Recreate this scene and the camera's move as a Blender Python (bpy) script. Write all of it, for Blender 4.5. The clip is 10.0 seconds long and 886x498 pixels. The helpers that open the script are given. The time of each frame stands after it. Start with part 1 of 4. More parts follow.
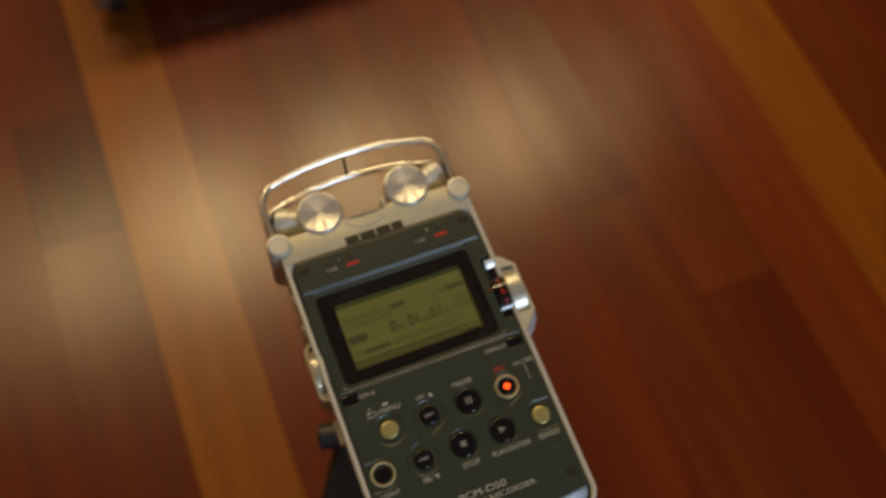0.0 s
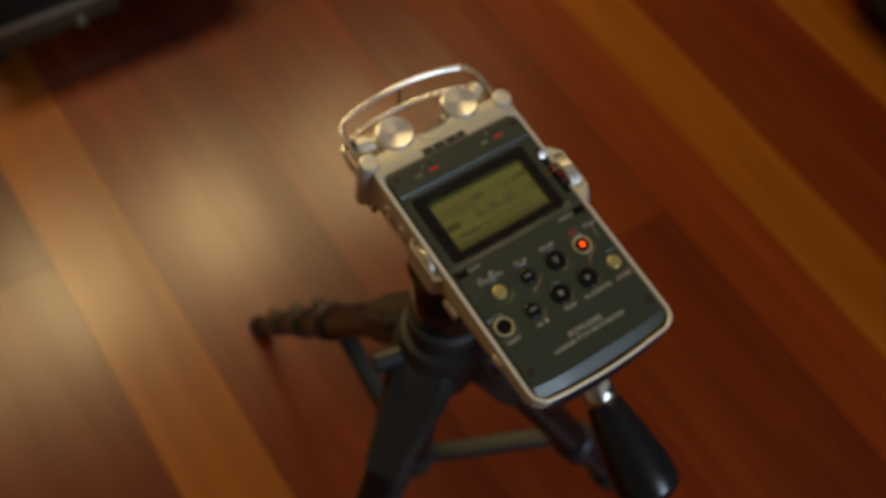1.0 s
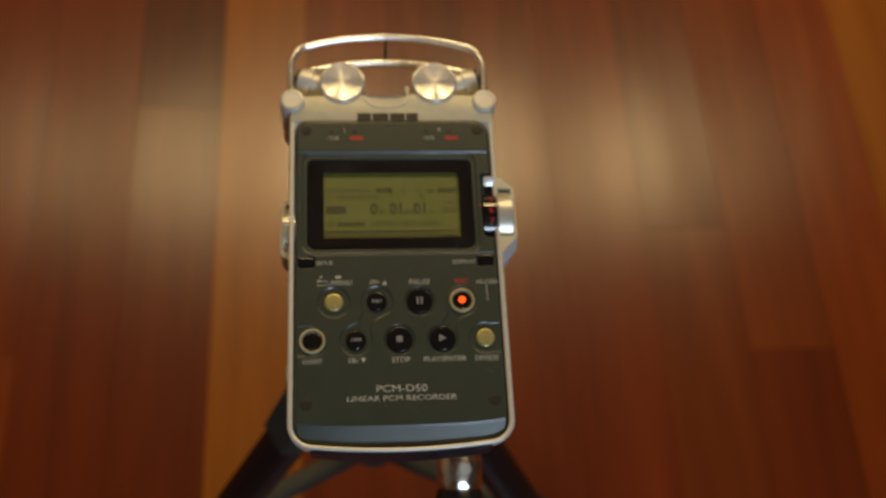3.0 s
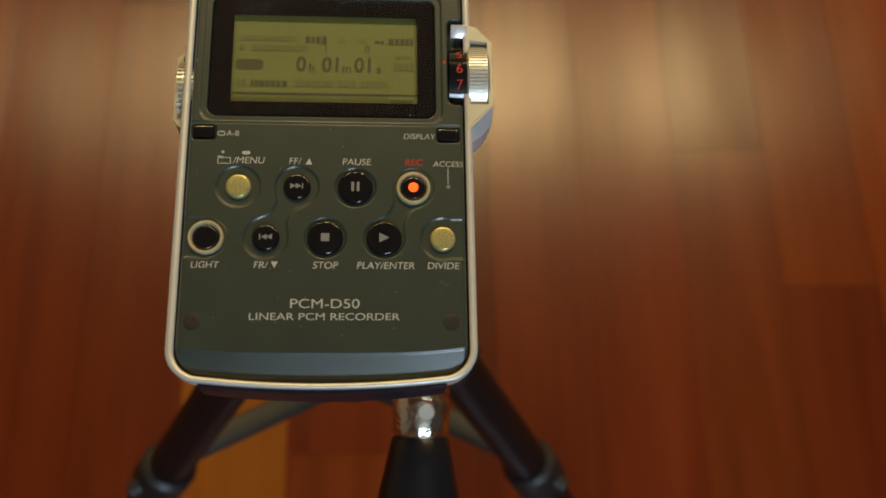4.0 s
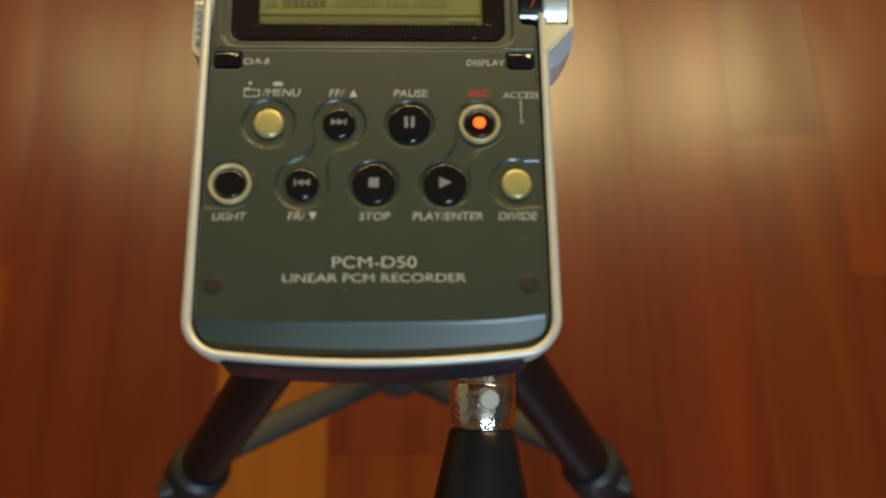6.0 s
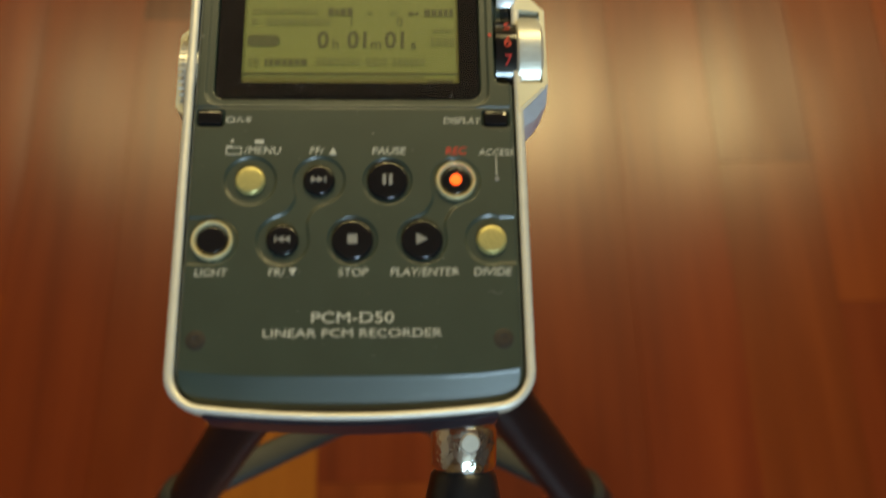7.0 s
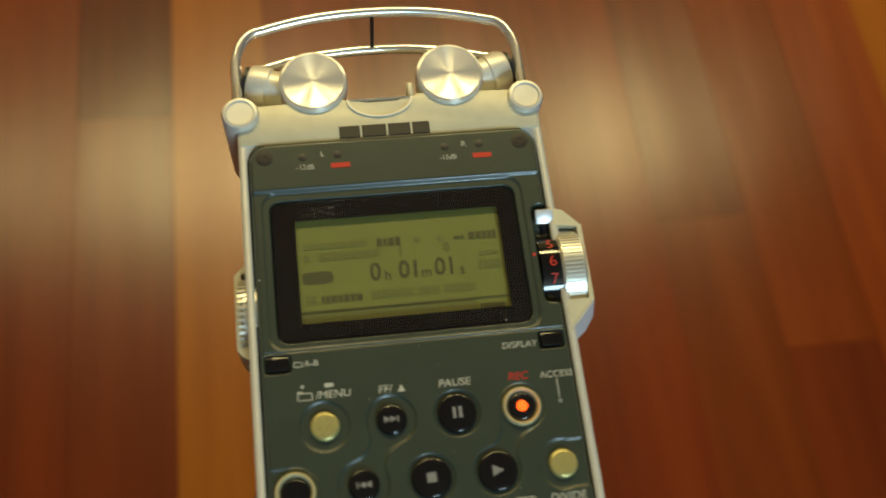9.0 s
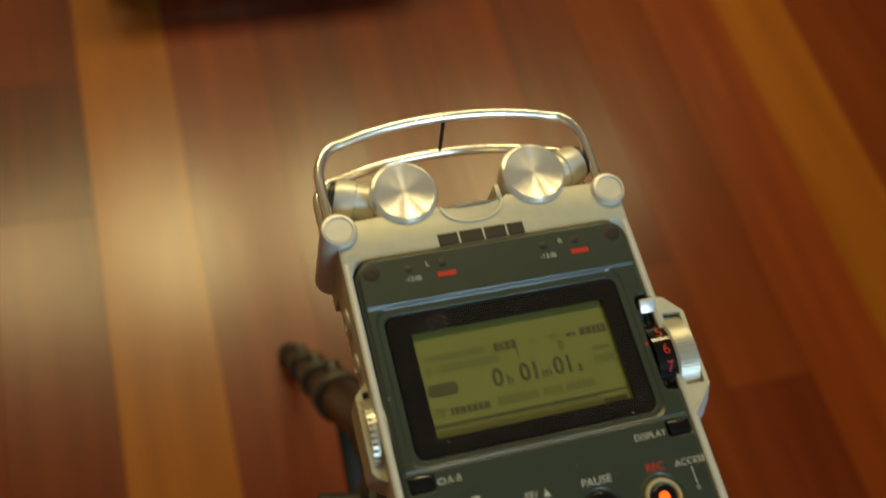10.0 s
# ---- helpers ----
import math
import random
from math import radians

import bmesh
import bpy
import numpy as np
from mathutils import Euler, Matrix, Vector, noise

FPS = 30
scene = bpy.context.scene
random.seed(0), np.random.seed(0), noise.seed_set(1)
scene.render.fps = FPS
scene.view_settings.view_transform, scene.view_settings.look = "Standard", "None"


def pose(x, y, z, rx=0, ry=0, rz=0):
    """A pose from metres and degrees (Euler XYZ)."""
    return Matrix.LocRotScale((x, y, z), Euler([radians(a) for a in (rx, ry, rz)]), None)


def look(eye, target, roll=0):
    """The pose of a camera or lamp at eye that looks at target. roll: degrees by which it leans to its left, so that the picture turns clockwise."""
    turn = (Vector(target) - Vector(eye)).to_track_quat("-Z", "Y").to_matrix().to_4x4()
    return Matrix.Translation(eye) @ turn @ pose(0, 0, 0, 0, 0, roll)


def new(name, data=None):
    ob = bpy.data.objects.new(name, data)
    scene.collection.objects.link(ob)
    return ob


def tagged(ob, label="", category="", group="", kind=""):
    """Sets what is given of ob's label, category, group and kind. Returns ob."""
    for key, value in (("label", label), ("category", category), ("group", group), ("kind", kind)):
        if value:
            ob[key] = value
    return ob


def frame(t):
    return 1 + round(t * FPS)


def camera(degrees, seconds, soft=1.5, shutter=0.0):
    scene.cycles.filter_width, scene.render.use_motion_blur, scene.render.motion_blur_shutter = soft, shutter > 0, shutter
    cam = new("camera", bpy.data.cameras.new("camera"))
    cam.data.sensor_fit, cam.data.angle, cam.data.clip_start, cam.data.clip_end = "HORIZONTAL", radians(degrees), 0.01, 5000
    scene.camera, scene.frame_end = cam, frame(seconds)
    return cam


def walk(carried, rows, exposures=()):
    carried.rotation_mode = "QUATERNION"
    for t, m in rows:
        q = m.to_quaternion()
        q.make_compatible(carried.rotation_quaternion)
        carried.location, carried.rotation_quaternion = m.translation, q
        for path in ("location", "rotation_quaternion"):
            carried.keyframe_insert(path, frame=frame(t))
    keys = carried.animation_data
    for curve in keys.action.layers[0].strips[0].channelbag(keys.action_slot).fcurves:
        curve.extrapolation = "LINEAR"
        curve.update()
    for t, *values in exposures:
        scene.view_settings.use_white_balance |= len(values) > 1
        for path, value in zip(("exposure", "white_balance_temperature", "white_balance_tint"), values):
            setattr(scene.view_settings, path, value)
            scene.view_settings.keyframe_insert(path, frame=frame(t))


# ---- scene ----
H = 0.6124        # height of the recorder's face above the floor
REC = Matrix.Translation((0, 0, H)) @ Matrix.Rotation(radians(4.208), 4, "X")     # the recorder leans a little towards the viewer
cam = camera(48.00, 10.0, soft=1.6, shutter=0.35)
# seconds, eye relative to the STOP key, and turn in degrees
PATH = [
    (0, (-0.05083, -0.05590, 0.32598), (23.276, -3.541, -21.392)),
    (0.5, (-0.10123, -0.05670, 0.33768), (23.801, -4.963, -25.511)),
    (1, (-0.17024, -0.08051, 0.35424), (26.469, -7.929, -33.749)),
    (1.5, (-0.16676, -0.09494, 0.35081), (26.302, -8.143, -28.897)),
    (2, (-0.09315, -0.10172, 0.33280), (23.958, -7.188, -15.521)),
    (2.2, (-0.06692, -0.10022, 0.32316), (23.437, -6.055, -11.888)),
    (3.3, (-0.00702, -0.08662, 0.29850), (19.685, -4.349, -1.676)),
    (3.5, (0.00008, -0.08305, 0.27874), (17.490, -3.746, -2.332)),
    (4, (0.01154, -0.07487, 0.22687), (17.693, -3.920, -0.848)),
    (4.5, (0.00777, -0.07198, 0.19963), (18.719, -2.822, 1.728)),
    (5, (0.00445, -0.06703, 0.18776), (18.947, -1.462, 0.074)),
    (5.5, (0.00296, -0.06993, 0.18272), (17.736, -1.257, 0.020)),
    (5.7, (0.00504, -0.07167, 0.18271), (17.542, -1.670, -0.545)),
    (6.8, (0.00902, -0.07278, 0.18546), (19.399, -1.855, -0.825)),
    (7, (0.01036, -0.06727, 0.18982), (19.001, -2.071, -0.899)),
    (7.5, (0.01519, -0.04708, 0.20134), (18.970, -2.809, -1.221)),
    (8, (0.02180, -0.04858, 0.20431), (20.791, -3.234, -2.399)),
    (8.5, (0.01084, -0.03987, 0.20821), (20.930, -3.337, -3.386)),
    (9, (-0.01883, -0.02859, 0.20980), (21.243, -4.803, -6.911)),
    (9.5, (-0.04397, -0.02398, 0.20993), (22.123, -6.532, -10.348)),
    (10, (-0.06888, -0.01081, 0.20817), (25.773, -8.900, -14.403)),
]
walk(cam, [(t, REC @ pose(*e, *r)) for t, e, r in PATH],
     exposures=[(0.0, 0.33, 7400, 16), (2.2, 0.33, 7400, 16), (3.5, 0.60, 7400, 13), (4.5, 0.93, 7200, 7), (5.5, 1.02, 7050, 5), (7.0, 1.20, 7000, -2), (8.5, 1.16, 7000, -6), (10.0, 0.82, 7200, -2)])
cam.data.dof.use_dof = True
cam.data.dof.focus_distance = 0.252
cam.data.dof.aperture_fstop = 13.0

# ---------------------------------------------------------------- light
world = bpy.data.worlds.new("room_air")
scene.world = world
world.use_nodes = True
world.node_tree.nodes["Background"].inputs[0].default_value = (1.0, 0.82, 0.6, 1)
world.node_tree.nodes["Background"].inputs[1].default_value = 0.008


def area(name, m, sx, sy, watts, colour):
    lamp = bpy.data.lights.new(name, "AREA")
    lamp.shape, lamp.size, lamp.size_y, lamp.energy, lamp.color = "RECTANGLE", sx, sy, watts, colour
    ob = new(name, lamp)
    ob.matrix_world = m
    return ob


for x, watts in ((-1.15, 3.4), (-0.62, 6.5), (-0.10, 11.0), (0.50, 10.5), (1.12, 8.0), (1.62, 2.4)):      # a row of ceiling spots
    area("ceiling_spot", pose(x, 1.90, 2.46, 0, 0, 2), 0.34, 0.44, watts, (1.0, 0.77, 0.39))
area("window_daylight", look((0.62, -2.22, 2.05), (0.30, 0.0, 1.2)), 0.78, 0.52, 26, (0.52, 0.73, 1.0))


# ---------------------------------------------------------------- materials
def material(name, colour, rough, metal=0.0, coat=0.0, spec=0.5):
    m = bpy.data.materials.new(name)
    m.use_nodes = True
    b = m.node_tree.nodes["Principled BSDF"]
    b.inputs["Base Color"].default_value = (*colour, 1)
    b.inputs["Roughness"].default_value = rough
    b.inputs["Metallic"].default_value = metal
    b.inputs["Coat Weight"].default_value = coat
    b.inputs["Coat Roughness"].default_value = 0.12
    b.inputs["Specular IOR Level"].default_value = spec
    return m


def grain(m, scale, amount, bump, bump_scale, stretch=(1, 1, 1), rough=0.08):
    """Tone, gloss and relief that vary at two sizes, in metres of the thing itself."""
    nt = m.node_tree
    b = nt.nodes["Principled BSDF"]
    co = nt.nodes.new("ShaderNodeTexCoord")
    mp = nt.nodes.new("ShaderNodeMapping")
    mp.inputs["Scale"].default_value = stretch
    nt.links.new(co.outputs["Object"], mp.inputs["Vector"])
    n1 = nt.nodes.new("ShaderNodeTexNoise")
    n1.inputs["Scale"].default_value, n1.inputs["Detail"].default_value = scale, 6
    nt.links.new(mp.outputs[0], n1.inputs["Vector"])
    n2 = nt.nodes.new("ShaderNodeTexNoise")
    n2.inputs["Scale"].default_value, n2.inputs["Detail"].default_value = bump_scale, 3
    nt.links.new(mp.outputs[0], n2.inputs["Vector"])
    base = b.inputs["Base Color"].default_value[:]
    ramp = nt.nodes.new("ShaderNodeValToRGB")
    lo, hi = 1 - amount, 1 + amount
    ramp.color_ramp.elements[0].position, ramp.color_ramp.elements[1].position = 0.3, 0.7
    ramp.color_ramp.elements[0].color = (*[c * lo for c in base[:3]], 1)
    ramp.color_ramp.elements[1].color = (*[min(1, c * hi) for c in base[:3]], 1)
    nt.links.new(n1.outputs["Fac"], ramp.inputs["Fac"])
    nt.links.new(ramp.outputs["Color"], b.inputs["Base Color"])
    mr = nt.nodes.new("ShaderNodeMapRange")
    r = b.inputs["Roughness"].default_value
    mr.inputs["To Min"].default_value, mr.inputs["To Max"].default_value = max(0.02, r - rough), min(1, r + rough)
    nt.links.new(n2.outputs["Fac"], mr.inputs["Value"])
    nt.links.new(mr.outputs["Result"], b.inputs["Roughness"])
    bp = nt.nodes.new("ShaderNodeBump")
    bp.inputs["Strength"].default_value, bp.inputs["Distance"].default_value = bump, 0.0002
    nt.links.new(n2.outputs["Fac"], bp.inputs["Height"])
    nt.links.new(bp.outputs["Normal"], b.inputs["Normal"])
    return m


def wood(name, dark, mid, light, coat=0.69):
    """Lacquered strip: streaks along the board, fine pores, a different cut for every board."""
    m = material(name, mid, 0.5, spec=0.05)
    nt = m.node_tree
    b = nt.nodes["Principled BSDF"]
    b.inputs["Coat Weight"].default_value, b.inputs["Coat Roughness"].default_value = coat, 0.225
    co, info = nt.nodes.new("ShaderNodeTexCoord"), nt.nodes.new("ShaderNodeObjectInfo")
    add, mul = nt.nodes.new("ShaderNodeVectorMath"), nt.nodes.new("ShaderNodeVectorMath")
    mul.operation = "SCALE"
    mul.inputs[0].default_value = (13.1, 7.7, 3.3)
    nt.links.new(info.outputs["Random"], mul.inputs["Scale"])
    nt.links.new(co.outputs["Object"], add.inputs[0])
    nt.links.new(mul.outputs[0], add.inputs[1])
    mp = nt.nodes.new("ShaderNodeMapping")
    mp.inputs["Scale"].default_value = (1, 0.07, 1)
    nt.links.new(add.outputs[0], mp.inputs["Vector"])
    n1, n2, n3 = (nt.nodes.new("ShaderNodeTexNoise") for _ in range(3))
    for n, s, det in ((n1, 60, 5), (n2, 420, 4), (n3, 14, 2)):
        n.inputs["Scale"].default_value, n.inputs["Detail"].default_value = s, det
        nt.links.new(mp.outputs[0], n.inputs["Vector"])
    ramp = nt.nodes.new("ShaderNodeValToRGB")
    tones = ramp.color_ramp.elements
    tones[0].position, tones[0].color = 0.25, (*dark, 1)
    tones[1].position, tones[1].color = 0.75, (*light, 1)
    tones.new(0.5).color = (*mid, 1)
    mix = nt.nodes.new("ShaderNodeMath")
    mix.operation = "MULTIPLY_ADD"
    mix.inputs[1].default_value = 0.45
    nt.links.new(n1.outputs["Fac"], mix.inputs[0])
    half = nt.nodes.new("ShaderNodeMath")
    half.operation = "MULTIPLY"
    half.inputs[1].default_value = 0.55
    nt.links.new(n3.outputs["Fac"], half.inputs[0])
    nt.links.new(half.outputs[0], mix.inputs[2])
    nt.links.new(mix.outputs[0], ramp.inputs["Fac"])
    hsv = nt.nodes.new("ShaderNodeHueSaturation")
    vary = nt.nodes.new("ShaderNodeMapRange")
    vary.inputs["To Min"].default_value, vary.inputs["To Max"].default_value = 0.8, 1.2
    nt.links.new(info.outputs["Random"], vary.inputs["Value"])
    nt.links.new(vary.outputs["Result"], hsv.inputs["Value"])
    nt.links.new(ramp.outputs["Color"], hsv.inputs["Color"])
    nt.links.new(hsv.outputs["Color"], b.inputs["Base Color"])
    bp = nt.nodes.new("ShaderNodeBump")
    bp.inputs["Strength"].default_value, bp.inputs["Distance"].default_value = 0.05, 0.0003
    nt.links.new(n2.outputs["Fac"], bp.inputs["Height"])
    nt.links.new(bp.outputs["Normal"], b.inputs["Normal"])
    wave = nt.nodes.new("ShaderNodeTexNoise")          # the lacquer lies in slow waves over each strip
    wave.inputs["Scale"].default_value, wave.inputs["Detail"].default_value = 9, 1
    far = nt.nodes.new("ShaderNodeMapping")
    far.inputs["Scale"].default_value = (1.6, 0.45, 1)
    nt.links.new(add.outputs[0], far.inputs["Vector"])
    nt.links.new(far.outputs[0], wave.inputs["Vector"])
    wb = nt.nodes.new("ShaderNodeBump")
    wb.inputs["Strength"].default_value, wb.inputs["Distance"].default_value = 0.5, 0.0016
    nt.links.new(wave.outputs["Fac"], wb.inputs["Height"])
    nt.links.new(wb.outputs["Normal"], b.inputs["Coat Normal"])
    mr = nt.nodes.new("ShaderNodeMapRange")
    mr.inputs["To Min"].default_value, mr.inputs["To Max"].default_value = 0.44, 0.56
    nt.links.new(n1.outputs["Fac"], mr.inputs["Value"])
    nt.links.new(mr.outputs["Result"], b.inputs["Roughness"])
    return m


RED = wood("cherry_red", (0.0781, 0.0101, 0.0018), (0.1228, 0.0178, 0.0031), (0.1749, 0.0298, 0.0053))
AMBER = wood("cherry_amber", (0.1638, 0.0422, 0.0035), (0.2258, 0.0641, 0.0056), (0.2834, 0.0891, 0.0098))
ORANGE = wood("cherry_orange", (0.0991, 0.0155, 0.0021), (0.1523, 0.0260, 0.0035), (0.2125, 0.0408, 0.0062))
DARK = wood("cherry_dark", (0.0514, 0.0072, 0.0017), (0.0850, 0.0128, 0.0028), (0.1223, 0.0212, 0.0045), 0.66)
SILVER = grain(material("champagne_aluminium", (0.57, 0.545, 0.415), 0.52, 0.25), 300, 0.05, 0.15, 4000)
RIMMET = grain(material("pale_aluminium_edge", (0.72, 0.70, 0.62), 0.40, 0.35), 300, 0.05, 0.1, 4000)
# chamfer metal, its base colour whitened to stand for the daylight glint
GLINTMET = grain(material("glint_whitened_aluminium", (0.88, 0.88, 0.88), 0.34, 0.5), 300, 0.04, 0.08, 4000)
KNOBMET = grain(material("turned_aluminium", (0.74, 0.72, 0.63), 0.34, 0.6), 400, 0.04, 0.1, 5000)
TURNED = grain(material("circular_brushed_aluminium", (0.85, 0.84, 0.78), 0.25, 0.6), 400, 0.03, 0.04, 5000, rough=0.02)
TURNED.node_tree.nodes["Principled BSDF"].inputs["Anisotropic"].default_value = 0.95
TURNED.node_tree.nodes["Principled BSDF"].inputs["Anisotropic Rotation"].default_value = 0.25
tangent = TURNED.node_tree.nodes.new("ShaderNodeTangent")
tangent.direction_type, tangent.axis = "RADIAL", "Z"
TURNED.node_tree.links.new(tangent.outputs[0], TURNED.node_tree.nodes["Principled BSDF"].inputs["Tangent"])
WORNCHROME = grain(material("dented_chrome", (0.90, 0.89, 0.85), 0.13, 1.0), 200, 0.06, 0.0, 300, rough=0.06)
WORNCHROME.node_tree.nodes["Bump"].inputs["Strength"].default_value = 0.6
WORNCHROME.node_tree.nodes["Bump"].inputs["Distance"].default_value = 0.0012
GRIP = grain(material("blue_black_grip", (0.012, 0.0125, 0.015), 0.30), 150, 0.2, 0.08, 1500, rough=0.05)
CHROME = grain(material("chrome", (0.92, 0.92, 0.90), 0.20, 0.85), 200, 0.03, 0.05, 900, rough=0.03)
PANEL = grain(material("green_grey_enamel", (0.031, 0.0435, 0.032), 0.36, 0.0, 0.30), 90, 0.10, 0.12, 5200, rough=0.06)
BLACKGLOSS = grain(material("black_gloss_plastic", (0.007, 0.007, 0.008), 0.085, 0.0, 0.0), 160, 0.2, 0.03, 900, rough=0.03)
BLACKMAT = grain(material("black_matt_plastic", (0.016, 0.016, 0.017), 0.46), 120, 0.2, 0.2, 2500)
NAVY = grain(material("blue_black_plastic", (0.012, 0.012, 0.020), 0.4), 120, 0.2, 0.2, 2500)
RUBBER = grain(material("dark_rubber", (0.012, 0.010, 0.010), 0.7), 120, 0.2, 0.25, 1800)
BLACKTUBE = grain(material("black_anodised_tube", (0.007, 0.006, 0.006), 0.42, 0.0), 150, 0.15, 0.1, 2000)
GREYMET = grain(material("grey_painted_metal", (0.026, 0.026, 0.022), 0.58, 0.0), 120, 0.15, 0.15, 1800)
RINGGOLD = grain(material("gilt_ring", (0.86, 0.76, 0.44), 0.22, 0.5), 400, 0.05, 0.1, 5000)
GOLD = grain(material("champagne_key", (0.53, 0.475, 0.19), 0.28, 0.5), 500, 0.06, 0.15, 6000)
INK = material("white_print", (0.46, 0.46, 0.40), 0.6)
INKRED = material("red_print", (0.50, 0.020, 0.012), 0.5)
SILVERINK = material("silver_print", (0.46, 0.46, 0.40), 0.5)
DUST = material("pale_dust", (0.42, 0.42, 0.38), 0.9)
GREYINK = material("grey_print", (0.20, 0.20, 0.19), 0.55)
LOGOINK = material("engraved_black", (0.020, 0.018, 0.014), 0.5)
LCDMAT = grain(material("olive_liquid_crystal", (0.165, 0.167, 0.043), 0.45, 0.0, 0.0), 60, 0.06, 0.05, 2500)
LCDINK = material("liquid_crystal_segment", (0.118, 0.119, 0.034), 0.5)
LCDDARK = material("liquid_crystal_digit", (0.058, 0.058, 0.022), 0.5)
SCREWMAT = grain(material("dark_screw", (0.022, 0.018, 0.016), 0.55, 0.2), 400, 0.2, 0.1, 3000)
BLUEPLUG = material("blue_plastic", (0.02, 0.03, 0.22), 0.3)
CASEBLACK = grain(material("black_textured_laminate", (0.012, 0.012, 0.011), 0.5), 80, 0.2, 0.4, 900)
CASEEDGE = grain(material("dull_aluminium_profile", (0.42, 0.38, 0.26), 0.45, 0.8), 120, 0.1, 0.15, 1500)
CASEBROWN = grain(material("dull_brown_metal", (0.085, 0.048, 0.022), 0.5, 0.2), 120, 0.12, 0.15, 1500)
CLOTH = grain(material("black_nylon", (0.010, 0.009, 0.009), 0.8), 60, 0.2, 0.6, 1500)
PLASTER = grain(material("warm_white_plaster", (0.34, 0.28, 0.20), 0.8), 2, 0.04, 0.2, 90)
DIMWALL = grain(material("glare_cutting_wall_tone", (0.075, 0.050, 0.034), 0.75), 2, 0.06, 0.2, 90)
CEIL = grain(material("white_ceiling_paint", (0.50, 0.44, 0.34), 0.85), 2, 0.03, 0.2, 90)

GLOW = bpy.data.materials.new("red_indicator_glow")
GLOW.use_nodes = True
GLOW.node_tree.nodes["Principled BSDF"].inputs["Base Color"].default_value = (0.6, 0.03, 0.005, 1)
GLOW.node_tree.nodes["Principled BSDF"].inputs["Emission Color"].default_value = (1.0, 0.085, 0.01, 1)
GLOW.node_tree.nodes["Principled BSDF"].inputs["Emission Strength"].default_value = 1.3

GLASS = bpy.data.materials.new("clear_display_window")
GLASS.use_nodes = True
nt = GLASS.node_tree
nt.nodes.remove(nt.nodes["Principled BSDF"])
tr, gl, fr, mx = (nt.nodes.new(k) for k in ("ShaderNodeBsdfTransparent", "ShaderNodeBsdfGlossy", "ShaderNodeFresnel", "ShaderNodeMixShader"))
tr.inputs[0].default_value = (0.93, 0.95, 0.92, 1)
gl.inputs["Roughness"].default_value = 0.06
fr.inputs["IOR"].default_value = 1.5
nt.links.new(fr.outputs[0], mx.inputs[0])
nt.links.new(tr.outputs[0], mx.inputs[1])
nt.links.new(gl.outputs[0], mx.inputs[2])
nt.links.new(mx.outputs[0], nt.nodes["Material Output"].inputs["Surface"])


# ---------------------------------------------------------------- mesh helpers
def thing(name, label, category, m, group="", kind=""):
    ob = new(name)
    ob.empty_display_size = 0.02
    ob.matrix_world = m
    return tagged(ob, label, category, group, kind)


def part(name, bm, mat, parent, label="", smooth=True, m=None):
    me = bpy.data.meshes.new(name)
    if smooth:
        for f in bm.faces:
            f.smooth = True
        for e in bm.edges:
            if len(e.link_faces) == 2 and e.calc_face_angle(0) > 0.6:
                e.smooth = False
    bm.to_mesh(me)
    bm.free()
    me.materials.append(mat)
    ob = new(name, me)
    ob.parent = parent
    if m is not None:
        ob.matrix_local = m
    if label:
        ob["label"] = label
    return ob


def rounded(x0, y0, x1, y1, r, seg=6):
    """Outline of a rectangle with round corners, anticlockwise; r is one radius or (lower, upper)."""
    lo, up = r if isinstance(r, tuple) else (r, r)
    pts = []
    for cx, cy, rr, a0 in ((x1, y0, lo, -90), (x1, y1, up, 0), (x0, y1, up, 90), (x0, y0, lo, 180)):
        ccx = cx - rr if cx == x1 else cx + rr
        ccy = cy + rr if cy == y0 else cy - rr
        for i in range(seg + 1):
            a = radians(a0 + 90 * i / seg)
            pts.append((ccx + rr * math.cos(a), ccy + rr * math.sin(a)))
    return pts


def prism(outline, z0, z1, bevel=0.0, seg=2, bm=None):
    """Solid between two heights over an outline, its upper and lower rims rounded."""
    bm = bm or bmesh.new()
    lo = [bm.verts.new((x, y, z0)) for x, y in outline]
    hi = [bm.verts.new((x, y, z1)) for x, y in outline]
    n = len(lo)
    sides = [bm.faces.new((lo[i], lo[(i + 1) % n], hi[(i + 1) % n], hi[i])) for i in range(n)]
    top, bot = bm.faces.new(hi), bm.faces.new(lo[::-1])
    if bevel:
        edges = list(top.edges) + list(bot.edges)
        bmesh.ops.bevel(bm, geom=edges, offset=bevel, segments=seg, profile=0.5, affect="EDGES")
    return bm


def ringprism(outer, inner, z0, z1, bm=None):
    """Frame between two outlines with the same count of corners."""
    bm = bm or bmesh.new()
    n = len(outer)
    a, b = [bm.verts.new((*p, z0)) for p in outer], [bm.verts.new((*p, z1)) for p in outer]
    c, d = [bm.verts.new((*p, z1)) for p in inner], [bm.verts.new((*p, z0)) for p in inner]
    for i in range(n):
        j = (i + 1) % n
        for q in ((a[i], a[j], b[j], b[i]), (b[i], b[j], c[j], c[i]), (c[i], c[j], d[j], d[i]), (d[i], d[j], a[j], a[i])):
            bm.faces.new(q)
    return bm


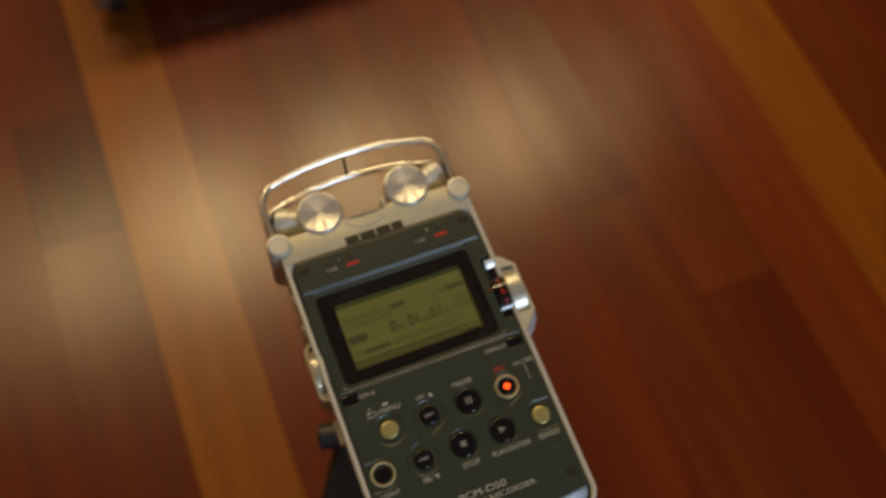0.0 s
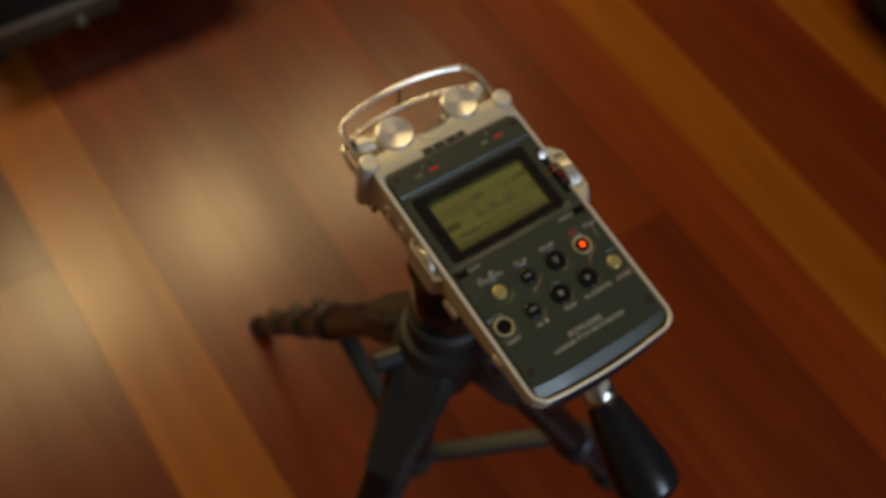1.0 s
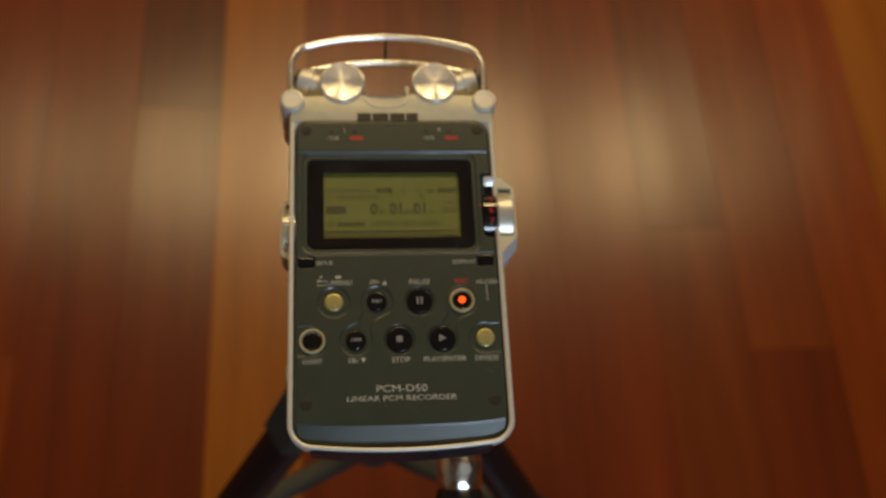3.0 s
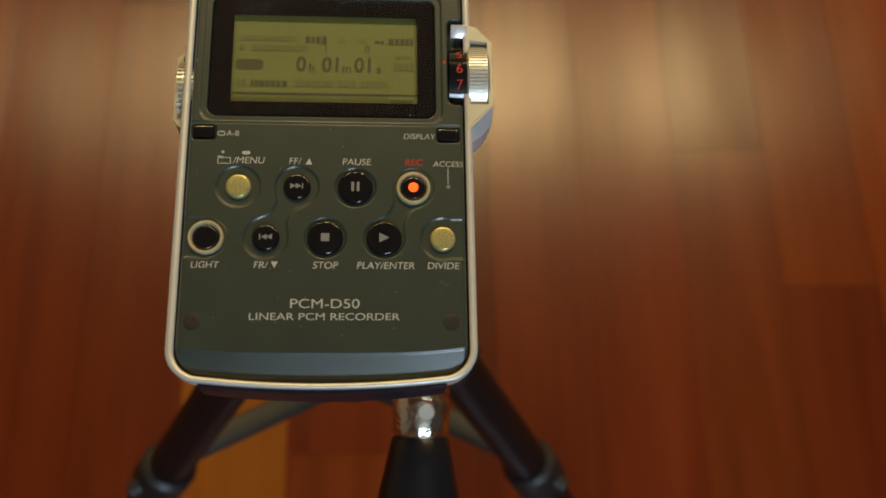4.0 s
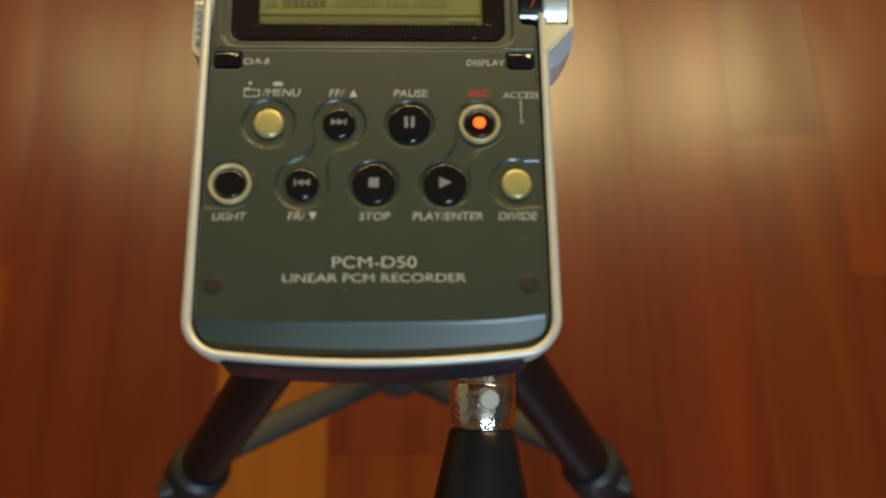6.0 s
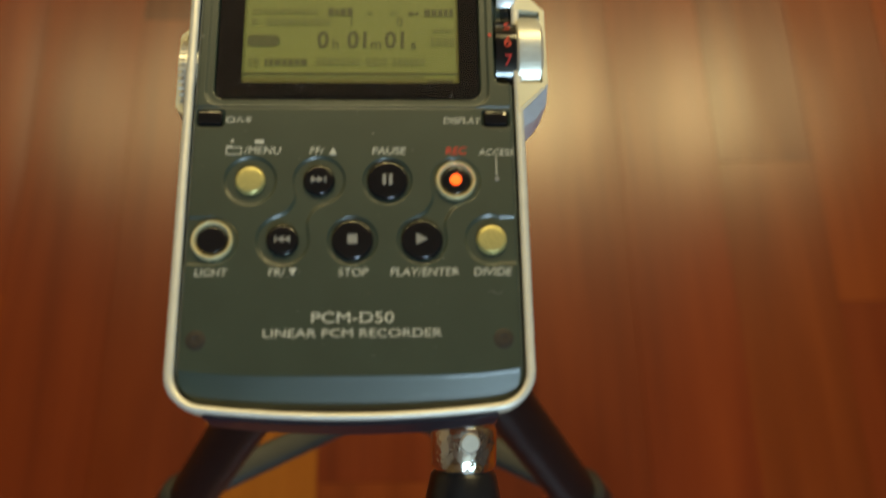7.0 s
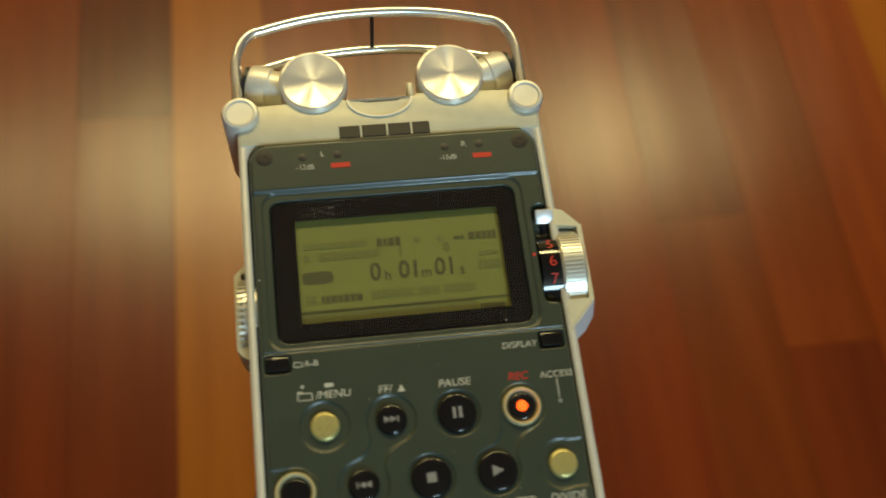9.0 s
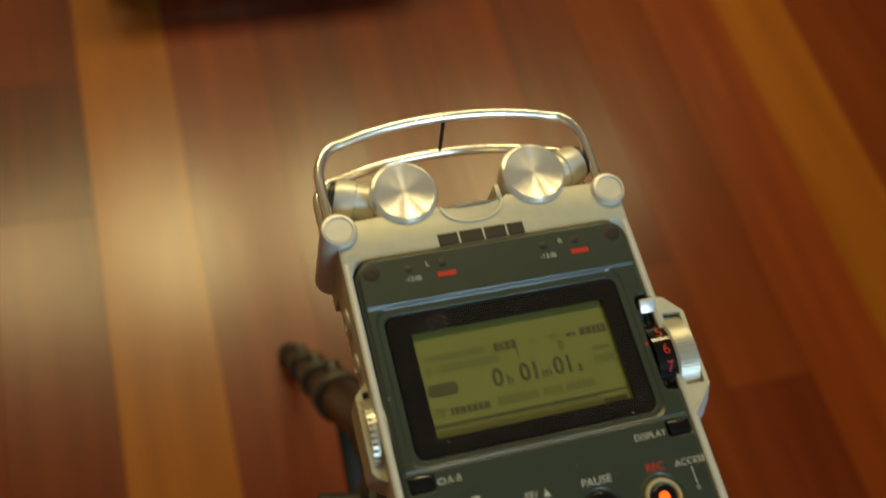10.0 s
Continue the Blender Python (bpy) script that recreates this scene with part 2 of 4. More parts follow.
def lathe(profile, seg=40, m=None, bm=None):
    """Turned solid round z from rows of (radius, height)."""
    bm = bm or bmesh.new()
    rings = []
    for r, z in profile:
        if r < 1e-7:
            rings.append([bm.verts.new((0, 0, z))])
        else:
            rings.append([bm.verts.new((r * math.cos(2 * math.pi * i / seg), r * math.sin(2 * math.pi * i / seg), z)) for i in range(seg)])
    for p, q in zip(rings, rings[1:]):
        for i in range(seg):
            j = (i + 1) % seg
            if len(p) == 1 and len(q) > 1:
                bm.faces.new((p[0], q[j], q[i]))
            elif len(q) == 1 and len(p) > 1:
                bm.faces.new((p[i], p[j], q[0]))
            elif len(p) > 1:
                bm.faces.new((p[i], p[j], q[j], q[i]))
    bmesh.ops.recalc_face_normals(bm, faces=bm.faces[:])
    if m is not None:
        bm.transform(m)
    return bm


def along(p, q):
    """Pose at p whose z points to q."""
    return Matrix.Translation(p) @ (Vector(q) - Vector(p)).to_track_quat("Z", "Y").to_matrix().to_4x4()


def rod(p, q, r0, r1=None, seg=20, bm=None):
    r1 = r0 if r1 is None else r1
    d = (Vector(q) - Vector(p)).length
    e = min(r0, r1) * 0.18
    return lathe([(0, 0), (r0 - e, 0), (r0, e), (r1, d - e), (r1 - e, d), (0, d)], seg, along(p, q), bm)


def wire(points, r, seg=12):
    """Round rod swept along a line of points."""
    bm = bmesh.new()
    pts = [Vector(p) for p in points]
    rings = []
    up = Vector((0.13, 0.21, 1)).normalized()
    for i, p in enumerate(pts):
        t = (pts[min(i + 1, len(pts) - 1)] - pts[max(i - 1, 0)]).normalized()
        n = (up - t * up.dot(t)).normalized()
        b = t.cross(n)
        rings.append([bm.verts.new(p + (n * math.cos(2 * math.pi * k / seg) + b * math.sin(2 * math.pi * k / seg)) * r) for k in range(seg)])
    for p, q in zip(rings, rings[1:]):
        for k in range(seg):
            bm.faces.new((p[k], p[(k + 1) % seg], q[(k + 1) % seg], q[k]))
    bm.faces.new(rings[0][::-1])
    bm.faces.new(rings[-1])
    bmesh.ops.recalc_face_normals(bm, faces=bm.faces[:])
    return bm


def box(x0, y0, z0, x1, y1, z1, bevel=0.0, seg=2, bm=None):
    own = bmesh.new()
    bmesh.ops.create_cube(own, size=1, matrix=Matrix.Translation(((x0 + x1) / 2, (y0 + y1) / 2, (z0 + z1) / 2)) @ Matrix.Diagonal((x1 - x0, y1 - y0, z1 - z0, 1)))
    if bevel:
        bmesh.ops.bevel(own, geom=own.edges[:], offset=bevel, segments=seg, profile=0.5, affect="EDGES")
    if bm is None:
        return own
    me = bpy.data.meshes.new("joined")
    own.to_mesh(me)
    own.free()
    bm.from_mesh(me)
    bpy.data.meshes.remove(me)
    return bm


def lettering(text, size, x, y, z, mat, parent, label="", slant=0.0, width=1.0, bold=0.0):
    """Printed words, centred on x and y."""
    cu = bpy.data.curves.new("lettering", "FONT")
    cu.body, cu.size, cu.align_x, cu.align_y, cu.shear, cu.offset = text, size, "CENTER", "CENTER", slant, bold
    tmp = new("lettering", cu)
    bpy.context.view_layer.update()
    me = bpy.data.meshes.new_from_object(tmp.evaluated_get(bpy.context.evaluated_depsgraph_get()))
    bpy.data.objects.remove(tmp)
    me.name = "lettering"
    me.materials.clear()
    me.materials.append(mat)
    ob = new("lettering", me)
    ob.parent = parent
    ob.matrix_local = Matrix.Translation((x, y, z)) @ Matrix.Diagonal((width, 1, 1, 1))
    if label:
        ob["label"] = label
    return ob


def bar(name, x0, y0, x1, y1, z, mat, parent, label=""):
    return part(name, prism([(x0, y0), (x1, y0), (x1, y1), (x0, y1)], z - 0.00002, z + 0.00006), mat, parent, label, smooth=False)


# ---------------------------------------------------------------- room
PW = 0.0891        # width of a floor board
X0 = -0.1483       # edge of the pale board


def slab(name, b, mat, label, category):
    me = bpy.data.meshes.new(name)
    b.to_mesh(me)
    b.free()
    me.materials.append(mat)
    return tagged(new(name, me), label, category, "", "structure")


RX0, RX1, RY0, RY1, RZ = -2.3, 2.4, -2.2, 3.0, 2.5
floor = slab("floor", box(RX0, RY0, -0.08, RX1, RY1, -0.0145), DARK, "glossy red-brown cherry strip floor of narrow boards", "floor")
slab("ceiling", box(RX0, RY0, RZ, RX1, RY1, RZ + 0.1), CEIL, "plain off-white painted ceiling over the room", "ceiling")
slab("wall_west", box(RX0 - 0.1, RY0 - 0.1, -0.08, RX0, RY1 + 0.1, RZ + 0.1), PLASTER, "plain warm white plaster wall", "wall")
# unseen wall with an invented dark tone, which dims its reflection in the boards
slab("wall_east", box(RX1, RY0 - 0.1, -0.08, RX1 + 0.1, RY1 + 0.1, RZ + 0.1), DIMWALL, "unseen plain wall, darkened to cut glare on the floor", "wall")
slab("wall_north", box(RX0, RY1, -0.08, RX1, RY1 + 0.1, RZ + 0.1), PLASTER, "plain warm white plaster wall", "wall")
south = box(RX0, RY0 - 0.1, -0.08, RX1, RY0, 1.68)          # a high window opens in this wall
box(RX0, RY0 - 0.1, 2.42, RX1, RY0, RZ + 0.1, bm=south)
box(RX0, RY0 - 0.1, 1.68, 0.08, RY0, 2.42, bm=south)
box(1.16, RY0 - 0.1, 1.68, RX1, RY0, 2.42, bm=south)
slab("wall_south", south, PLASTER, "plain warm white plaster wall with a high window opening", "wall")

# ---------------------------------------------------------------- tripod
AX, AY = 0.0, 0.060      # its upright axis


def leg_at(a, z):
    r = 0.0385 + (0.417 - z) * 0.545
    return Vector((AX + r * math.cos(a), AY + r * math.sin(a), z))


tripod = thing("tripod", "black folding tripod with four-section legs and pan head", "tripod", pose(0, 0, 0))
part("head_plate", box(-0.021, 0.018, -0.0395, 0.021, 0.084, -0.0330, 0.002), BLACKMAT, tripod, "black rubber-faced mounting plate", m=REC)
part("tilt_block", prism(rounded(-0.015, 0.034, 0.015, 0.080, 0.006), -0.078, -0.0395, 0.003), BLACKMAT, tripod, m=REC)
part("pivot", rod((-0.024, 0.056, -0.064), (0.029, 0.056, -0.064), 0.010), BLACKMAT, tripod, m=REC)
part("handle_socket", rod((0.027, 0.058, -0.066), (0.027, -0.018, -0.0850), 0.0075), BLACKMAT, tripod, m=REC)
HD = Vector((-0.0012, -0.052, -0.0140)).normalized()
HB = Vector((0.0266, -0.0356, -0.0888))
handle = part("pan_handle", lathe([(0, 0), (0.0078, 0), (0.0090, 0.0012), (0.0104, 0.008), (0.0126, 0.018), (0.0146, 0.029), (0.0157, 0.038), (0.0158, 0.043), (0.0148, 0.0482), (0.0110, 0.0518), (0, 0.0528)], 48, along(HB, HB + HD)), GRIP, tripod, "tapered satin black grip", m=REC)
ferrule = lathe([(0, -0.018), (0.0076, -0.018), (0.0087, -0.0170), (0.0090, -0.0130), (0.0084, -0.0120), (0.0090, -0.0110), (0.0090, -0.0012), (0.0082, 0), (0, 0.0002)], 28, along(HB, HB + HD))
part("ferrule", ferrule, WORNCHROME, handle, "bright chrome collar")
part("grub_screw", rod(HB - HD * 0.006 + Vector((0.0010, 0, 0.0080)), HB - HD * 0.006 + Vector((0.0012, -0.0004, 0.0098)), 0.0028), KNOBMET, handle, "small round locking screw")
ON = Matrix.Translation((AX, AY, 0))
part("head_barrel", lathe([(0, 0.496), (0.018, 0.496), (0.020, 0.500), (0.020, 0.522), (0.018, 0.528), (0.015, 0.534), (0, 0.534)], 40, ON), BLACKGLOSS, tripod)
part("column_collar", lathe([(0.0106, 0.478), (0.020, 0.478), (0.021, 0.481), (0.021, 0.494), (0.018, 0.4965), (0.0106, 0.4965), (0.0106, 0.478)], 40, ON), GREYMET, tripod)
part("centre_column", rod((AX, AY, 0.500), (AX, AY, 0.232), 0.0105, seg=28), BLACKTUBE, tripod)
part("shoulder", lathe([(0.0106, 0.424), (0.020, 0.424), (0.025, 0.432), (0.027, 0.446), (0.026, 0.462), (0.023, 0.474), (0.0106, 0.477), (0.0106, 0.424)], 40, ON), GREYMET, tripod, "black moulded leg crown")
part("column_knob", rod((-0.024, 0.062, 0.462), (-0.040, 0.066, 0.460), 0.0064), BLACKMAT, tripod, "small black locking knob")
part("brace_hub", lathe([(0.0106, 0.244), (0.013, 0.244), (0.0150, 0.248), (0.0150, 0.266), (0.013, 0.270), (0.0106, 0.270), (0.0106, 0.244)], 32, ON), GREYMET, tripod)
for a in (math.pi / 2, math.pi * 7 / 6, math.pi * 11 / 6):
    u = Vector((math.cos(a), math.sin(a), 0))
    leg = part("leg", rod(leg_at(a, 0.430), leg_at(a, 0.270), 0.0122, 0.0116), BLACKTUBE, tripod, "black telescopic leg in four sections")
    top, low = leg_at(a, 0.460), leg_at(a, 0.374)
    way, flank = (low - top).normalized(), Vector((-u.y, u.x, 0))
    yoke = bmesh.new()
    rows = []
    for k, w, d in ((0.0, 0.0165, 0.0100), (0.010, 0.0200, 0.0118), (0.030, 0.0180, 0.0125), (0.055, 0.0145, 0.0130), (0.082, 0.0130, 0.0130)):      # broad at the crown, drawn in to the tube
        mid, face_way = top + way * k, flank.cross(way)
        rows.append([yoke.verts.new(mid + flank * w * cx + face_way * d * cy) for cx, cy in ((1, 0.55), (0.7, 1), (-0.7, 1), (-1, 0.55), (-1, -0.55), (-0.7, -1), (0.7, -1), (1, -0.55))])
    for p, q in zip(rows, rows[1:]):
        for k in range(8):
            yoke.faces.new((p[k], p[(k + 1) % 8], q[(k + 1) % 8], q[k]))
    yoke.faces.new(rows[0][::-1])
    yoke.faces.new(rows[-1])
    bmesh.ops.recalc_face_normals(yoke, faces=yoke.faces[:])
    part("hinge", yoke, GREYMET, leg, "grey moulded yoke at the top of the leg")
    for z0, z1, r in ((0.285, 0.200, 0.0098), (0.21, 0.11, 0.0082), (0.115, 0.012, 0.0066)):
        part("leg_section", rod(leg_at(a, z0), leg_at(a, z1), r), BLACKTUBE, leg)
    for z, r in ((0.272, 0.0152), (0.195, 0.0135), (0.108, 0.0115)):
        k = leg_at(a, z)
        part("clamp", rod(leg_at(a, z + 0.010), leg_at(a, z - 0.013), r), BLACKMAT, leg, "black plastic locking collar")
        part("lever", rod(k + u * r * 0.6, k + u * (r + 0.006), 0.0060, 0.0048), BLACKMAT, leg, "stubby black locking lever")
    part("rubber_foot", rod(leg_at(a, 0.022), leg_at(a, 0.0045), 0.0095, 0.0105), RUBBER, leg)
    q0, q1 = Vector((AX, AY, 0.257)) + u * 0.012, leg_at(a, 0.290)
    side = Vector((-u.y, u.x, 0))
    lay = Matrix.Translation((q0 + q1) / 2) @ Matrix((( *(q1 - q0).normalized(), 0), (*side, 0), (*(q1 - q0).normalized().cross(side), 0), (0, 0, 0, 1))).transposed()
    arm = bmesh.new()
    bmesh.ops.create_cube(arm, size=1, matrix=lay @ Matrix.Diagonal(((q1 - q0).length, 0.0135, 0.0100, 1)))
    bmesh.ops.bevel(arm, geom=arm.edges[:], offset=0.003, segments=3, profile=0.5, affect="EDGES")
    part("brace", arm, GREYMET, tripod, "dull grey rounded spreader strut")

# ---------------------------------------------------------------- recorder
rec = thing("audio_recorder", "handheld audio recorder with dark green-grey face and champagne metal shell", "audio recorder", REC)
HW = 0.0360       # half width of the shell
S = 0.02816       # half the row of keys
YM = 0.0130       # upper row of keys


def bowed(half, y0, y1, r0, r1, bow, seg=8):
    """Outline with a slightly bowed lower edge."""
    return [(x, y - bow * (1 - (x / half) ** 2) if y < (y0 + y1) / 2 and abs(x) < half * 0.98 else y) for x, y in rounded_bottom(half, y0, y1, r0, r1, seg)]


def rounded_bottom(half, y0, y1, r0, r1, seg):
    base = rounded(-half, y0, half, y1, (r0, r1), seg)
    first, rest = base[0], base[1:]
    last = base[-1]
    n = 14
    bottom = [(last[0] + (first[0] - last[0]) * i / n, y0) for i in range(1, n)]
    return base + bottom




def tapered_shell():
    """Shell that is thin at the lower end, deeper at the top, and drawn in towards its back."""
    out = bowed(HW, -0.0334, 0.0905, 0.0065, 0.0055, 0.0025)
    n = len(out)
    b = bmesh.new()
    rings = [[], [], [], [], []]
    for i, (x, y) in enumerate(out):
        (ax, ay), (cx, cy) = out[i - 1], out[(i + 1) % n]
        nx, ny = cy - ay, ax - cx
        ln = math.hypot(nx, ny) or 1
        nx, ny = nx / ln, ny / ln
        wall = 0.0050 + 0.0130 * min(1, max(0, (y + 0.033) / 0.105))
        for ring, z, inset in zip(rings, (-0.0042, -0.0050, -0.0042 - wall, -0.0300, -0.0325), (0.0004, 0.0, 0.0004, 0.0090, 0.0105)):
            ring.append(b.verts.new((x - nx * inset, y - ny * inset, z)))
    for p, q in zip(rings, rings[1:]):
        for i in range(n):
            b.faces.new((q[i], q[(i + 1) % n], p[(i + 1) % n], p[i]))
    b.faces.new(rings[0])
    b.faces.new(rings[-1][::-1])
    bmesh.ops.recalc_face_normals(b, faces=b.faces[:])
    return b


part("shell", tapered_shell(), SILVER, rec, "champagne anodised aluminium shell")
part("seam", ringprism(bowed(HW - 0.0008, -0.0326, 0.0900, 0.006, 0.005, 0.0025), bowed(HW - 0.0040, -0.0294, 0.0868, 0.003, 0.002, 0.0025), -0.0046, -0.0030), BLACKMAT, rec, "dark seam round the shell")
cap_line = [(-0.0290 + 0.058 * i / 14, -0.0347 - 0.0019 * (1 - ((i - 7) / 7) ** 2)) for i in range(15)]
part("base_cap", prism(cap_line + [(0.0290, -0.0300), (-0.0290, -0.0300)], -0.0165, -0.0046, 0.0005), NAVY, rec, "dark blue-black end cap")

FX, FYB, FYT = 0.0339, -0.0324, 0.0800
rim_o = bowed(HW, -0.0334, 0.0905, 0.0065, 0.0055, 0.0025)
rim_i = bowed(FX + 0.0004, -0.0323, 0.0803, 0.0056, 0.0045, 0.0025)
b = ringprism(rim_o, rim_i, -0.0034, -0.0009)
part("rim", b, RIMMET, rec, "pale aluminium rim round the face")


# upper bridge in bare metal with the thumb notch between the capsules
def bridge_outline():
    return [(-HW + 0.0002, 0.0800), (HW - 0.0002, 0.0800), (HW - 0.0002, 0.0890), (0.0300, 0.0912), (0.0072, 0.0918), (0.0062, 0.0912), (0.0056, 0.0902), (0.0020, 0.0898),
            (-0.0052, 0.0897), (-0.0092, 0.0900), (-0.0098, 0.0908), (-0.0108, 0.0914), (-0.0310, 0.0908), (-HW + 0.0002, 0.0890)]


part("top_bridge", prism(bridge_outline(), -0.0300, -0.0006, 0.0007), SILVER, rec, "champagne metal bridge with thumb notch")
lip_o, lip_i = ([(-0.0020 + r * math.cos(math.pi + math.pi * k / 20), 0.0906 + 0.62 * r * math.sin(math.pi + math.pi * k / 20)) for k in range(21)] for r in (0.0080, 0.0073))
lip = ringprism(lip_o + [(0.0053, 0.0906), (-0.0093, 0.0906)], lip_i + [(0.0049, 0.0906), (-0.0089, 0.0906)], -0.0020, -0.0002)
part("notch_lip", lip, RIMMET, rec, "thin raised arc below the notch", smooth=False)
part("notch_post", box(0.0050, 0.0908, -0.0120, 0.0064, 0.0950, -0.0010, 0.0004), SILVER, rec, "small champagne metal stop")


# the enamelled face: one pressed sheet, its height given by simple shapes
def smooth(e0, e1, v):
    t = np.clip((v - e0) / (e1 - e0), 0, 1)
    return t * t * (3 - 2 * t)


def capsule(px, py, ax, ay, bx, by):
    ex, ey = bx - ax, by - ay
    t = np.clip(((px - ax) * ex + (py - ay) * ey) / (ex * ex + ey * ey + 1e-12), 0, 1)
    return np.hypot(px - ax - t * ex, py - ay - t * ey)


def roundbox(px, py, x0, y0, x1, y1, r):
    qx, qy = np.abs(px - (x0 + x1) / 2) - (x1 - x0) / 2 + r, np.abs(py - (y0 + y1) / 2) - (y1 - y0) / 2 + r
    return np.hypot(np.maximum(qx, 0), np.maximum(qy, 0)) + np.minimum(np.maximum(qx, qy), 0) - r


WIN = (-0.0295, 0.0321, 0.0266, 0.0651)     # display window
SLOT = (0.0306, 0.0362, 0.0352, 0.0592)     # slot of the level dial
SCREWS = ((-0.0301, -0.0206), (0.0299, -0.0206), (-0.0301, 0.0762), (0.0299, 0.0762))
LEDS = ((-0.0214, 0.0757), (-0.0133, 0.0759), (0.0119, 0.0759), (0.0201, 0.0761))
KEYS_BIG = ((0.25 * S, YM), (0.0, 0.0), (0.5 * S, 0.0))
KEYS_SMALL = ((-0.25 * S, YM), (-0.5 * S, 0.0))
KEYS_GOLD = ((-0.75 * S, YM), (S, 0.0))
KEYS_RING = ((0.75 * S, YM), (-S, 0.0))


def face_height(x, y):
    z = 0.0007 * smooth(0.0672, 0.0682, y)                                   # upper strip stands higher
    z = z - 0.00035 * (1 - smooth(0.0, 0.00035, np.abs(y - 0.0298)))          # groove under the display
    edge = -0.0276 + 0.0016 * (x / 0.0339) ** 4
    z = z - 0.0036 * np.clip((edge - y) / 0.0070, 0, 1.1) * smooth(0, 0.0008, edge - y)     # sloped lower end
    wells = np.full_like(x, 1.0)
    for kx, ky in KEYS_BIG:
        wells = np.minimum(wells, np.hypot(x - kx, y - ky) - 0.0050)
    for kx, ky in KEYS_SMALL + KEYS_GOLD:
        wells = np.minimum(wells, np.hypot(x - kx, y - ky) - 0.0053)
    for kx, ky in KEYS_RING:
        wells = np.minimum(wells, np.hypot(x - kx, y - ky) - 0.0051)
    chan = capsule(x, y, -0.25 * S, YM, -0.5 * S, 0.0) - 0.0022
    chan = np.minimum(chan, capsule(x, y, 0.75 * S, YM, 0.5 * S, 0.0) - 0.0022)
    k = 0.0022
    h = np.clip(0.5 + 0.5 * (chan - wells) / k, 0, 1)
    d = chan * (1 - h) + wells * h - k * h * (1 - h)
    d = np.minimum(d, capsule(x, y, S, 0.0, S + 0.012, 0.0) - 0.0050)
    d = np.minimum(d, capsule(x, y, -S, 0.0, -S - 0.012, 0.0) - 0.0050)
    z = z - 0.00042 * np.clip((0.0002 - d) / 0.00052, 0, 1)
    z = z - 0.0046 * (1 - smooth(-0.0002, 0.0004, roundbox(x, y, *WIN, 0.0022)))
    z = z - 0.0016 * (1 - smooth(0.0, 0.0008, roundbox(x, y, -0.0310, 0.0306, 0.0281, 0.0668, 0.003))) * 0.22
    slot = np.maximum(roundbox(x, y, SLOT[0], SLOT[1], SLOT[2] + 0.01, SLOT[3], 0.0012), 0.65 * (y - 0.0600))
    z = z - 0.0030 * (1 - smooth(-0.0004, 0.0008, slot))
    for kx in (-0.0301, 0.0299):
        z = z - 0.0008 * (1 - smooth(-0.0001, 0.0004, roundbox(x, y, kx - 0.0027, 0.0254, kx + 0.0027, 0.0289, 0.0006)))
    lim = roundbox(x, y + 0.0025 * (1 - (x / FX) ** 2) * (y < 0.02), -FX, FYB, FX, FYT, 0.0048)
    z = z - 0.0010 * smooth(-0.0010, 0.0, lim) - 0.003 * smooth(-0.0002, 0.0002, lim)
    return z, lim


NX, NY = 440, 760
gx, gy = np.meshgrid(np.linspace(-FX - 0.0004, FX + 0.0004, NX), np.linspace(FYB - 0.0032, FYT + 0.0004, NY))
gz, lim = face_height(gx, gy)
verts = np.stack([gx, gy, gz], -1).reshape(-1, 3)
idx = np.arange(NX * NY).reshape(NY, NX)
quads = np.stack([idx[:-1, :-1], idx[:-1, 1:], idx[1:, 1:], idx[1:, :-1]], -1)
keep = (lim[:-1, :-1] < 0.0004) & (lim[1:, 1:] < 0.0004)
me = bpy.data.meshes.new("face_panel")
me.from_pydata(verts.tolist(), [], quads[keep].tolist())
me.shade_smooth()
me.materials.append(PANEL)
face = new("face_panel", me)
face.parent = rec
face["label"] = "dark green-grey enamelled face panel"


# display
wo = rounded(*WIN, 0.0022)
ZD = -0.0019      # the crystal lies well below its window
display = part("display", prism(rounded(-0.0292, 0.0324, 0.0263, 0.0648, 0.002), ZD - 0.0005, ZD), LCDMAT, rec, "unlit olive liquid-crystal display", smooth=False)
lcd_in = rounded(-0.0243, 0.0359, 0.0224, 0.0605, 0.0003)
part("bezel", ringprism(wo, lcd_in, -0.0012, -0.0006), BLACKGLOSS, display, "glossy black display surround", smooth=False)
part("display_window", prism(rounded(-0.0293, 0.0323, 0.0264, 0.0649, 0.002), -0.0005, 0.0, 0.00015), GLASS, display, "clear window over the display", smooth=False).visible_shadow = False
ZL = ZD + 0.00008
YT = 0.0469       # line of the running time
for text, size, x in (("0", 0.0057, -0.0072), ("01", 0.0057, 0.0006), ("01", 0.0057, 0.0088)):
    lettering(text, size, x, YT, ZL, LCDDARK, display, "segment digits of the running time", 0.03, 0.90, 0.00018)
for text, x in (("h", -0.0044), ("m", 0.0044), ("s", 0.0126)):
    lettering(text, 0.0037, x, YT - 0.0009, ZL, LCDDARK, display, "small unit letter", 0, 0.9, 0.00005)
lettering("1", 0.0030, -0.0010, 0.0516, ZL, LCDDARK, display)
lettering("0", 0.0030, 0.0096, 0.0516, ZL, LCDDARK, display)
